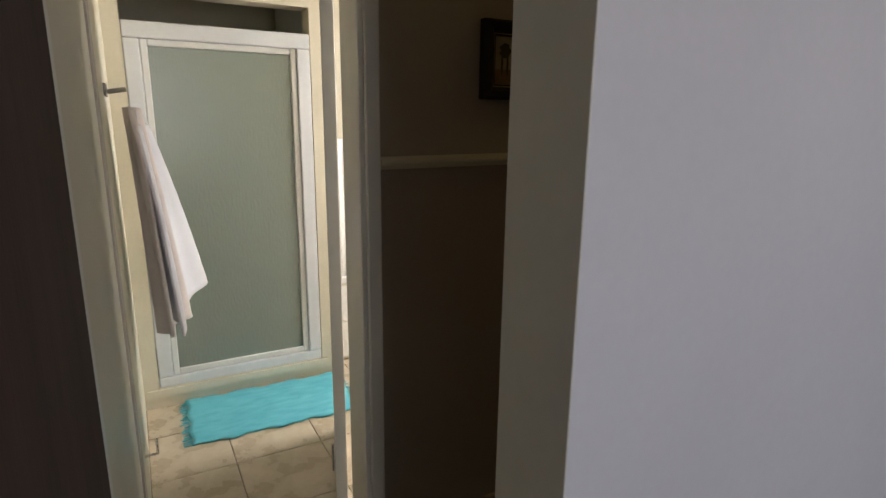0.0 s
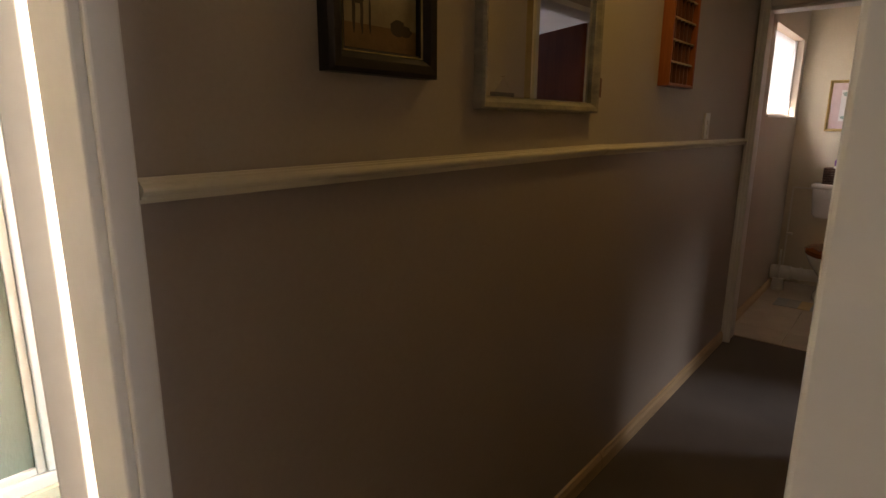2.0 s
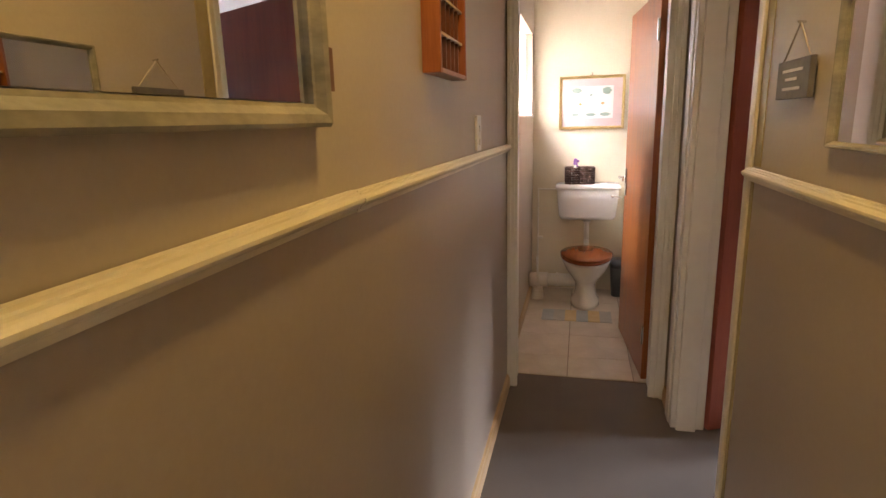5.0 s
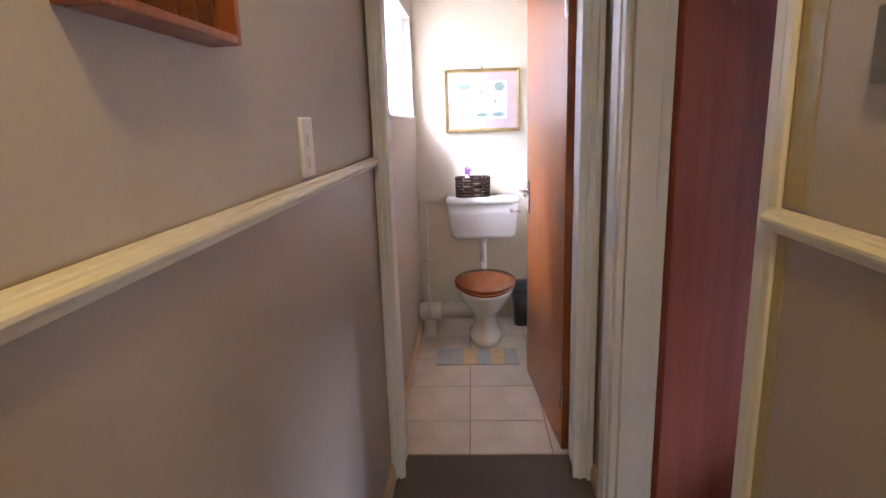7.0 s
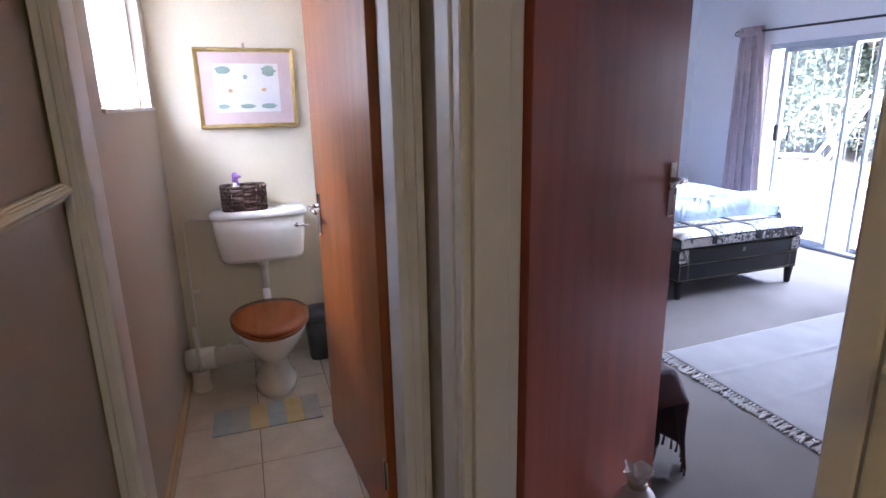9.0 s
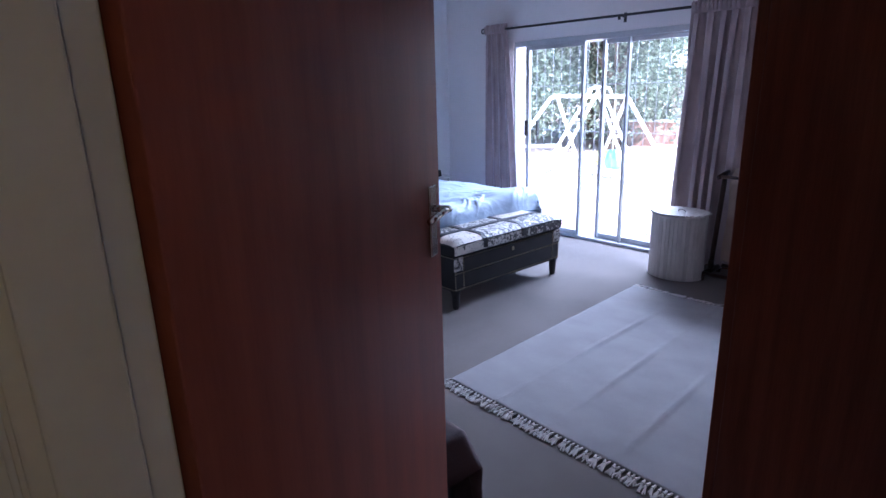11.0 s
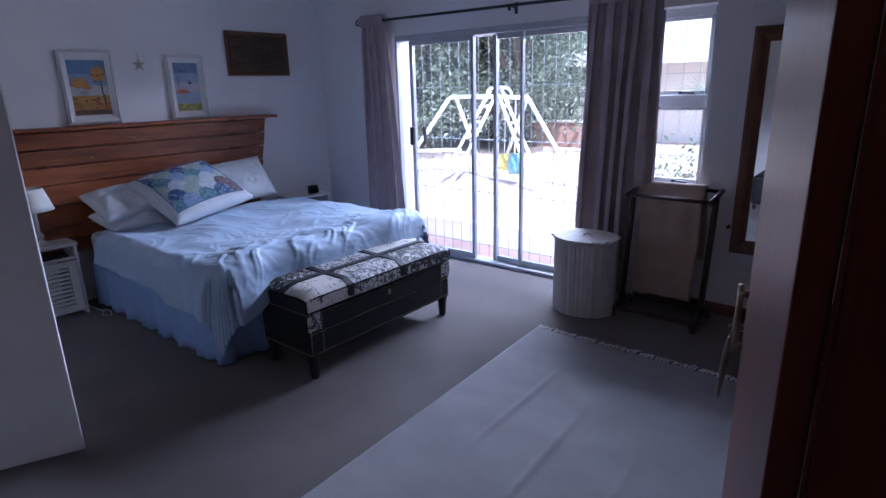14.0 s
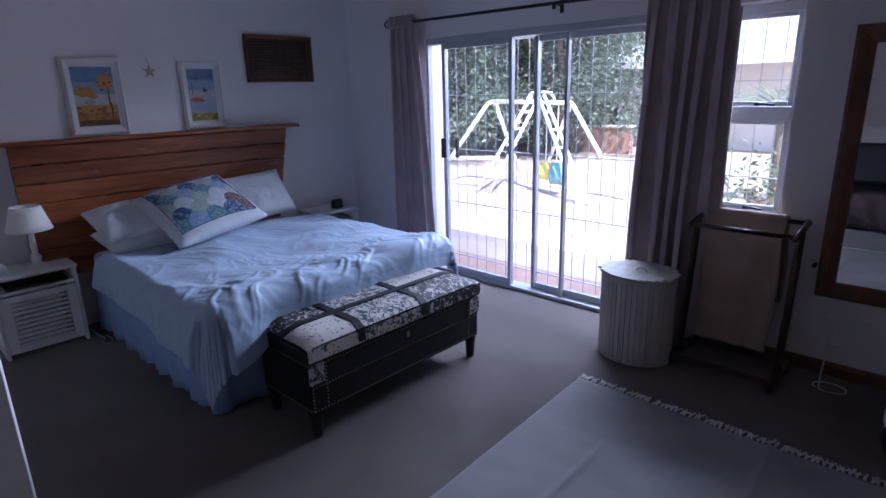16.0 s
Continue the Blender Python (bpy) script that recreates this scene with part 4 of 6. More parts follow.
m = Matrix.Translation((6.335, -0.873, 0)) @ Matrix.Rotation(math.atan2(0.79, 0.36), 4, "Z")
part("open_door", box(0, 0.86, -0.012, 0.012, 0.012, 2.10, m=m), WHITE_PAINT, ob, bevel=0.003)

# rug
ob = thing("rug", (4.7, -2.15, 0), "off white woven rug with knotted fringe ends", "rug")


def rug_top(u, v):
    x, y = 3.98 + u * 1.385, -1.175 - v * 1.975
    x += 0.02 * v - 0.06 * (1 - v) * u
    crease = 0.0
    for c0, s0 in ((0.27, 0.05), (0.52, 0.02), (0.76, -0.04)):
        d = (u - c0 - s0 * v)
        crease += 0.011 * math.exp(-(d / 0.011) ** 2) * (0.55 + 0.45 * math.sin(v * 9 + c0 * 20))
    return (x, y, 0.010 + crease + 0.002 * noise.noise((x * 6, y * 6, 1)))


thicken(part("rug_body", sheet(110, 110, rug_top), RUGWOOL, ob, smooth=True), 0.008)
bm = bmesh.new()
rnd = random.Random(9)
for v, s in ((0, 1), (1, -1)):
    for k in range(62):
        p = Vector(rug_top(k / 61, v))
        q = p + Vector((rnd.uniform(-0.008, 0.008), s * 0.024, 0.001))
        rod(p + Vector((0, 0, 0.002)), q, 0.004, bm, 5, 0.007)
        for j in range(5):
            e = q + Vector((rnd.uniform(-0.018, 0.018), s * rnd.uniform(0.02, 0.05), -0.007))
            rod(q, e, 0.004, bm, 4, 0.003)
part("fringe", bm, PAPER, ob, "knotted off white fringe", kind="stuff")

# bed
ob = thing("bed", (7.4, -2.42, 0), "double bed base with light blue pleated valance", "bed")
part("bed_base", box(6.60, 8.27, -3.17, -1.69, 0.08, 0.30), DARKWOOD, ob)
part("mattress", box(6.56, 8.28, -3.19, -1.67, 0.302, 0.545), PILLOW, ob, "white mattress", bevel=0.04)


def valance(pts):
    lens = [0]
    for a, b in zip(pts, pts[1:]):
        lens.append(lens[-1] + (Vector(b) - Vector(a)).length)

    def f(u, v):
        s = u * lens[-1]
        k = max(i for i in range(len(pts) - 1) if lens[i] <= s + 1e-9)
        a, b = Vector(pts[k]), Vector(pts[k + 1])
        w = (s - lens[k]) / (lens[k + 1] - lens[k])
        p = a.lerp(b, w)
        d = (b - a).normalized()
        nrm = Vector((d.y, -d.x))
        p = p + nrm * (0.012 * math.sin(s * 26) + 0.008 * math.sin(s * 61)) * (0.4 + v)
        return (p.x, p.y, 0.335 - v * 0.325)
    return f


thicken(part("valance", sheet(180, 6, valance([(8.27, -1.655), (6.555, -1.655), (6.545, -3.205), (8.27, -3.205)])), VALANCE, ob, "light blue cotton valance", smooth=True), 0.004)
for x, y in ((6.66, -1.75), (8.2, -1.75), (6.66, -3.1), (8.2, -3.1)):
    part("foot", lathe([(0.03, 0), (0.035, 0.08)], (x, y, 0), 12), DARKWOOD, ob)

ob = thing("duvet", (7.3, -2.42, 0.545), "crumpled pale blue cotton duvet on the bed", "duvet")


def ridge(p, width):
    """A narrow fold line where a noise crosses nought."""
    return max(0.0, 1.0 - abs(noise.noise(p)) / width) ** 1.6


def crease(x, y, k):
    """Folds of three sizes, mostly slanting across the bed."""
    wx = x + 0.30 * noise.noise((x * 1.7, y * 1.7, k + 20)) + 0.10 * noise.noise((x * 5, y * 5, k + 21))
    wy = y + 0.30 * noise.noise((x * 1.7, y * 1.7, k + 30)) + 0.10 * noise.noise((x * 5, y * 5, k + 31))
    wx, wy = wx - 7.25, wy + 2.4
    turn = 0.8 + 0.5 * noise.noise((x * 0.7, y * 0.7, k + 50))
    p, q = wx * math.cos(turn) + wy * math.sin(turn), -wx * math.sin(turn) + wy * math.cos(turn)
    big = ridge((p * 1.6, q * 2.6, k), 0.6)
    mid = ridge((p * 2.6 + 5, q * 6.5, k + 4), 0.32)
    fine = ridge((p * 6, q * 15.0, k + 8), 0.28)
    where = min(1.0, max(0.0, 0.5 + 1.3 * noise.noise((x * 2.0, y * 2.0, k + 40))))
    return 0.007 * big + 0.006 * mid * where + 0.0045 * fine * (1 - 0.5 * where) + 0.024 * noise.noise((x * 4, y * 4, k + 60))


def duvet(u, v):
    # x runs from the foot to the head, y across; the cloth hangs over three sides, lowest at the near foot corner
    near = 0.26 + 0.17 * (1 - u) ** 1.3 + 0.015 * math.sin(u * 17)
    x0 = 6.445 - 0.20 - 0.20 * math.exp(-(v / 0.29) ** 6)
    x = x0 + u * (7.90 - x0)
    y = -1.67 + near - v * (1.52 + near + 0.28)
    cx, cy = max(x, 6.445), min(max(y, -3.175), -1.670)
    dx, dy = cx - x, y - cy
    drop = math.hypot(dx, dy)
    drop = 1.3 * (1 - math.exp(-drop / 1.3))
    z = 0.598 + 0.030 * noise.noise((x * 1.7, y * 1.9, 3))
    foot = math.exp(-((x - 6.50) / 0.26) ** 2)
    wr = crease(x, y, 0) + foot * 0.011 * ridge((y * 9 + x * 4 + 1.8 * noise.noise((y * 4, x * 5, 4)), x * 3.5 + 0.7 * noise.noise((y * 6, x * 6, 9)), 1), 0.3)
    z += wr * (1.0 if drop < 0.02 else max(0.35, 1 - drop * 5)) + 0.034 * foot
    if drop > 1e-6:
        d0 = math.hypot(dx, dy)
        ux, uy = dx / d0, dy / d0
        r = 0.085
        if drop < r * 1.57:
            a = drop / r
            out, down = r * math.sin(a), r * (1 - math.cos(a))
        else:
            out, down = r + 0.16 * (drop - r * 1.57), r + (drop - r * 1.57)
        along = x * abs(uy) + y * abs(ux)
        single = 1 - 2 * min(abs(ux), abs(uy)) * 0.6
        fold = 0.046 * noise.noise((along * 2.6, 0.4 + down, 2)) + 0.012 * noise.noise((along * 9, down * 2, 6))
        out += fold * min(1, down / 0.15) * single + 0.4 * wr * single
        return (cx - ux * out, cy + uy * out, z - down)
    edge = min(1.0, (7.90 - x) / 0.08)
    return (x, y, z - 0.022 * (1 - edge) ** 2)


cover = part("cloth", sheet(215, 235, duvet), DUVET, ob, smooth=True)
thicken(cover, 0.014)
bm = bmesh.new()
hem = [Vector(duvet(k / 90, 0.0)) for k in range(91)]
for a, b in zip(hem, hem[1:]):
    rod(a, b, 0.008, bm, 6)
part("hem", bm, DUVET, ob, "stitched hem", smooth=True)


def pillow(name, m, w, h, t, material, label, cat):
    ob = thing(name, (0, 0, 0), label, cat)
    bm = bmesh.new()
    n = 34
    for s in (1, -1):
        def f(u, v, s=s):
            a, b = u * 2 - 1, v * 2 - 1
            puff = (max(0, 1 - a * a) * max(0, 1 - b * b)) ** 0.42
            pin = 1 - 0.07 * (1 - abs(a)) * abs(b) - 0.07 * (1 - abs(b)) * abs(a)
            wob = 0.014 * noise.noise((a * 2, b * 2, s * 2 + w)) - 0.012 * ridge((a * 2.6 + b, b * 2.6 - a, s + h * 9), 0.25)
            return (a * w / 2 * (1 - 0.06 * (1 - b * b)), b * h / 2 * (1 - 0.06 * (1 - a * a)), s * (t / 2 * puff) + wob * puff)
        sheet(n, n, f, bm)
    bmesh.ops.remove_doubles(bm, verts=bm.verts, dist=0.0008)
    part("cushion_body", bm, material, ob, smooth=True)
    ob.matrix_basis = m
    return ob


pillow("pillow", pose(8.02, -1.98, 0.645, -6, 0, 90), 0.62, 0.44, 0.19, PILLOW, "white cotton pillow lying on the bed", "pillow")
pillow("pillow", pose(8.07, -1.96, 0.755, -20, 2, 92), 0.62, 0.43, 0.19, PILLOW, "white cotton pillow on top of another", "pillow")
pillow("pillow", pose(8.12, -2.84, 0.775, -52, 4, 87), 0.54, 0.40, 0.19, PILLOW, "white cotton pillow leaning by the headboard", "pillow")
side, slope = Vector((0.028, -0.538, 0.08)).normalized(), Vector((0.476, 0.204, 0.19))
face = side.cross(slope).normalized()
axes = Matrix((side, face.cross(side), face)).transposed().to_4x4()
q = pillow("patchwork_cushion", Matrix.Translation((7.845, -2.27, 0.80)) @ axes, 0.66, 0.63, 0.20, PILLOW, "large square cushion with blue patchwork front", "cushion")
CLOTHS = []
for k, (c1, c2) in enumerate((((0.05, 0.11, 0.24), (0.09, 0.16, 0.32)), ((0.54, 0.60, 0.66), (0.66, 0.70, 0.74)), ((0.10, 0.24, 0.30), (0.18, 0.34, 0.40)), ((0.13, 0.085, 0.10), (0.21, 0.14, 0.15)), ((0.36, 0.46, 0.42), (0.50, 0.58, 0.53)), ((0.22, 0.34, 0.56), (0.34, 0.46, 0.66)))):
    mt = patches("patchwork_cotton_%s" % "abcdef"[k], [c1, c2, tuple(0.5 * (p + 0.45) for p in c2), c1], 60 + 12 * k, 0.85, jitter=0.35)
    CLOTHS.append(mt)
rnd = random.Random(31)


def on_cushion(a, b):
    """A point just above the cushion's front, a and b from -1 to 1."""
    puff = (max(0, 1 - a * a) * max(0, 1 - b * b)) ** 0.42
    return (a * 0.33 * (1 - 0.06 * (1 - b * b)), b * 0.315 * (1 - 0.06 * (1 - a * a)), 0.100 * puff + 0.009)


for i in range(5):
    b0 = 0.56 - i * 0.30
    for j in range(5):
        a0 = -0.80 + j * 0.40 + (0.20 if i % 2 else 0.0)
        if a0 > 0.85:
            continue

        def shell(u, v, a0=a0, b0=b0, i=i):
            a = a0 + 0.235 * (2 * u - 1)
            arch = math.sqrt(max(0.0, 1 - (2 * u - 1) ** 2))
            b = b0 - 0.30 + v * (0.12 + 0.38 * arch)
            a, b = max(-0.82, min(0.82, a)), max(-0.80, min(0.82, b))
            p = on_cushion(a, b)
            return (p[0], p[1], p[2] + 0.0009 * i)
        pick = (i * 2 + j * 3 + rnd.randrange(2)) % 6
        part("patch", sheet(12, 6, shell), CLOTHS[pick], q, smooth=True)
for a_, b_ in (((-0.83, -0.81), (0.83, -0.81)), ((0.83, -0.81), (0.83, 0.83)), ((0.83, 0.83), (-0.83, 0.83)), ((-0.83, 0.83), (-0.83, -0.81))):
    bm = bmesh.new()
    line = [Vector(on_cushion(a_[0] + (b_[0] - a_[0]) * k / 24, a_[1] + (b_[1] - a_[1]) * k / 24)) + Vector((0, 0, 0.002)) for k in range(25)]
    for p0, p1 in zip(line, line[1:]):
        rod(p0, p1, 0.0035, bm, 6)
    part("piping", bm, CLOTHS[0], q, "navy piping round the patchwork")

# headboard of rough planks
ob = thing("headboard", (8.36, -2.33, 0.3), "wide headboard of rough orange brown planks", "headboard")
zs = [0.40, 0.60, 0.755, 0.905, 1.03, 1.15, 1.272]
for k in range(6):
    z0, z1 = zs[k] + 0.0035, zs[k + 1] - 0.0035

    def e(z):
        return -1.352 - 0.005 * (1.27 - z), -3.30 + (1.27 - z) * 0.19
    (a0, b0), (a1, b1) = e(z0), e(z1)
    bm = bmesh.new()
    n = 40
    rings = []
    for i in range(n + 1):
        s = i / n
        ya, yb = a0 + (b0 - a0) * s, a1 + (b1 - a1) * s
        wa, wb = 0.004 * noise.noise((ya * 5, k, 0)), 0.004 * noise.noise((yb * 5, k + 0.5, 0))
        front = 8.335 + 0.004 * noise.noise((ya * 3, k * 3, 4)) + (0.004 if k % 2 else 0)
        rings.append([(8.372, ya, z0 + wa), (front + 0.004, ya, z0 + wa), (front, ya, z0 + wa + 0.006), (front, yb, z1 + wb - 0.006), (front + 0.004, yb, z1 + wb), (8.372, yb, z1 + wb)])
    part("plank", loft(rings, bm), BEDWOOD, ob)
part("shelf_board", box(8.285, 8.425, -3.40, -1.30, 1.275, 1.298), BEDWOOD, ob, bevel=0.004)
for y in (-1.5, -3.0):
    part("back_post", box(8.374, 8.424, y - 0.03, y + 0.03, 0.0, 1.27), DARKWOOD, ob)

# bench trunk with cowhide lid
ob = thing("bench", (6.22, -2.44, 0), "black leather storage bench with cowhide patchwork lid", "bench")
X0, X1, Y0, Y1 = 5.985, 6.435, -3.035, -1.855
part("body", box(X0 + 0.012, X1 - 0.012, Y0 + 0.012, Y1 - 0.012, 0.135, 0.385), BLACK, ob, bevel=0.006)
LIDX = [X0, X0 + 0.21, X1]
LIDY = [Y1, Y1 - 0.30, Y1 - 0.72, Y0]


def puff_top(x, y):
    ax, ay = (x - X0) / (X1 - X0), (y - Y0) / (Y1 - Y0)
    return 0.455 + 0.045 * min(1, 9 * ax * (1 - ax) + 0.1) ** 0.5 * min(1, 14 * ay * (1 - ay) + 0.1) ** 0.5


def hide_patch(x0, x1, y0, y1, material):
    bm = sheet(10, 12, lambda u, v: (x0 + (x1 - x0) * u, y0 + (y1 - y0) * v, puff_top(x0 + (x1 - x0) * u, y0 + (y1 - y0) * v)))
    part("hide_patch", bm, material, ob, smooth=True)


part("lid_base", box(X0, X1, Y0, Y1, 0.388, 0.454), BLACK, ob, bevel=0.01)
kinds = [[HIDE_A, HIDE_C, HIDE_B], [HIDE_B, HIDE_C, HIDE_A]]
for i in range(2):
    for j in range(3):
        hide_patch(LIDX[i] + 0.001, LIDX[i + 1] - 0.001, LIDY[j + 1] + 0.001, LIDY[j] - 0.001, kinds[i][j])
# front edge hide strip below the lid
for j in range(3):
    part("hide_edge", box(X0 - 0.003, X0 - 0.0005, LIDY[j + 1] + 0.002, LIDY[j] - 0.002, 0.40, 0.462), kinds[0][j], ob)
for a, b in ((Y1 - 0.085, Y1 - 0.004), (Y0 + 0.004, Y0 + 0.085)):
    part("corner_patch", box(X0 + 0.008, X0 + 0.0115, a, b, 0.285, 0.383), HIDE_C, ob)


def strap(pts, w, along):
    w2 = Vector(along).normalized() * w / 2
    bm = bmesh.new()
    rows = [[bm.verts.new(Vector(p) - w2), bm.verts.new(Vector(p) + w2)] for p in pts]
    for p, q in zip(rows, rows[1:]):
        bm.faces.new((p[0], q[0], q[1], p[1]))
    thicken(part("strap", bm, BLACK, ob), 0.004)


for y in LIDY[1:3]:
    strap([(X0 - 0.006, y, 0.41), (X0 - 0.004, y, 0.46)] + [(X0 + (X1 - X0) * k / 12, y, puff_top(X0 + (X1 - X0) * k / 12, y) + 0.003) for k in range(13)], 0.042, (0, 1, 0))
strap([(LIDX[1], Y0 + (Y1 - Y0) * k / 24, puff_top(LIDX[1], Y0 + (Y1 - Y0) * k / 24) + 0.004) for k in range(25)], 0.042, (1, 0, 0))
bm = bmesh.new()
for z in (0.150, 0.268, 0.376):
    for k in range(66):
        rod((X0 + 0.012, Y0 + 0.02 + k * 0.0175, z), (X0 + 0.006, Y0 + 0.02 + k * 0.0175, z), 0.0048, bm, 6, 0.0025)
for y in (Y0 + 0.018, Y0 + 0.095, Y1 - 0.095, Y1 - 0.018):
    for k in range(13):
        rod((X0 + 0.012, y, 0.155 + k * 0.018), (X0 + 0.006, y, 0.155 + k * 0.018), 0.0048, bm, 6, 0.0025)
for z in (0.150, 0.376):
    for k in range(24):
        rod((X0 + 0.02 + k * 0.0175, Y1 - 0.012, z), (X0 + 0.02 + k * 0.0175, Y1 - 0.006, z), 0.0048, bm, 6, 0.0025)
part("nailhead_trim", bm, BRASS, ob, "rows of aged brass nailheads", kind="stuff")
part("keyhole", box(X0 + 0.006, X0 + 0.012, -2.47, -2.45, 0.32, 0.35), BRASS, ob)
for x in (X0 + 0.045, X1 - 0.045):
    for y in (Y0 + 0.045, Y1 - 0.045):
        part("leg", lathe([(0.020, 0.0), (0.024, 0.02), (0.030, 0.10), (0.036, 0.134)], (x, y, 0), 12), BLACK, ob, smooth=True)


# bedside tables
def bedside(y0, y1, label):
    ob = thing("bedside_table", (8.27, (y0 + y1) / 2, 0), label, "bedside table", group="bedside tables")
    for a in ((y0, y0 + 0.02), (y1 - 0.02, y1)):
        part("side", box(8.13, 8.42, *a, 0.0, 0.505), WHITE_PAINT, ob, bevel=0.003)
    part("top", box(8.115, 8.425, y0 - 0.008, y1 + 0.008, 0.506, 0.527), WHITE_PAINT, ob, bevel=0.005)
    part("shelf", box(8.14, 8.42, y0 + 0.021, y1 - 0.021, 0.41, 0.425), WHITE_PAINT, ob)
    part("back", box(8.40, 8.42, y0 + 0.021, y1 - 0.021, 0.03, 0.409), WHITE_PAINT, ob)
    door = part("door_frame", box(8.128, 8.146, y0 + 0.022, y0 + 0.075, 0.035, 0.40), WHITE_PAINT, ob)
    box_b = part("door_frame", box(8.128, 8.146, y1 - 0.075, y1 - 0.022, 0.035, 0.40), WHITE_PAINT, ob)
    part("door_frame", box(8.128, 8.146, y0 + 0.076, y1 - 0.076, 0.035, 0.085), WHITE_PAINT, ob)
    part("door_frame", box(8.128, 8.146, y0 + 0.076, y1 - 0.076, 0.36, 0.40), WHITE_PAINT, ob)
    for k in range(9):
        z = 0.094 + k * 0.0298
        m = Matrix.Translation((8.138, 0, z + 0.008)) @ Matrix.Rotation(radians(52), 4, "Y")
        part("slat", box(-0.003, 0.003, y0 + 0.076, y1 - 0.076, -0.0115, 0.0115, m=m), WHITE_PAINT, ob)
    return ob


bedside(-1.535, -1.085, "white bedside table with louvred door and open slot")
bedside(-3.80, -3.40, "white bedside table beyond the bed")
ob = thing("magazine", (8.2, -1.35, 0.426), "rolled dark magazine in the bedside table slot", "magazine")
part("cover", box(8.16, 8.36, -1.49, -1.16, 0.4265, 0.440), BLACKPLASTIC, ob, bevel=0.003)

ob = thing("table_lamp", (8.25, -1.36, 0.527), "white table lamp with turned column and white shade", "lamp")
part("base", lathe([(0.062, 0), (0.062, 0.008), (0.045, 0.018), (0.022, 0.028), (0.028, 0.045), (0.034, 0.06), (0.026, 0.078), (0.017, 0.085), (0.019, 0.15), (0.016, 0.20), (0.022, 0.21), (0.012, 0.225), (0.012, 0.25)], (8.25, -1.36, 0.527), 20), GLOSS_CREAM, ob, smooth=True)
shade = part("shade", sheet(32, 4, lambda u, v: (8.25 + (0.125 - 0.045 * v) * math.cos(u * math.tau), -1.36 + (0.125 - 0.045 * v) * math.sin(u * math.tau), 0.765 + v * 0.15), close_u=True), LAMPSHADE, ob, "white fabric shade", smooth=True)
thicken(shade, 0.003)
part("shade_ring", rod((8.25, -1.36, 0.77), (8.25, -1.36, 0.90), 0.006), CHROME, ob)
ob = thing("small_bottle", (8.2, -1.17, 0.527), "small white bottle on the bedside table", "bottle")
part("body", loft([rr(8.2, -1.17, 0.016, 0.03, 0.528, 14, 3), rr(8.205, -1.165, 0.014, 0.026, 0.58, 14, 3), rr(8.21, -1.16, 0.008, 0.012, 0.60, 14, 3)]), PVC, ob, smooth=True)
part("cap", rod((8.21, -1.16, 0.60), (8.212, -1.158, 0.63), 0.011), BLACKPLASTIC, ob)
ob = thing("power_cord", (8.0, -1.6, 0.004), "thin white power cord on the carpet", "cable")
bm = bmesh.new()
pts = [(8.30, -1.58, 0.004), (8.16, -1.585, 0.004), (8.05, -1.60, 0.004), (7.98, -1.56, 0.004), (7.93, -1.60, 0.004), (8.0, -1.63, 0.004), (8.10, -1.62, 0.004)]
for a, b in zip(pts, pts[1:]):
    rod(a, b, 0.003, bm, 5)
part("cord", bm, PVC, ob)
ob = thing("alarm_clock", (8.25, -3.62, 0.527), "small black alarm clock on the bedside table", "clock")
part("case", loft([rr(8.22, -3.68, 0.03, 0.055, 0.528), rr(8.225, -3.68, 0.026, 0.05, 0.60)]), BLACKPLASTIC, ob, smooth=True)


# pictures above the bed
def leaning_picture(y0, y1, z0, z1, label, layers):
    ob = picture("bedroom_painting", east_bed, min(y0, y1), max(y0, y1), z0, z1, 0.055, 0.03, WHITE_PAINT, label, "painting")
    part("outer_frame_step", ring_frame(min(y0, y1) + 0.012, max(y0, y1) - 0.012, z0 + 0.012, z1 - 0.012, 0.016, 0.04, east_bed), WHITE_PAINT, ob)
    for nm, mt, bm in layers:
        if isinstance(bm, tuple):
            blob_parts(nm, east_bed, bm[0], bm[1], mt, ob)
        else:
            part(nm, bm, mt, ob)


DABS = random.Random(5)


def dabs(u0, u1, z0, z1, n, size):
    return [(DABS.uniform(u0, u1), DABS.uniform(z0, z1), size * DABS.uniform(0.5, 1.3), size * DABS.uniform(0.3, 0.7)) for _ in range(n)]


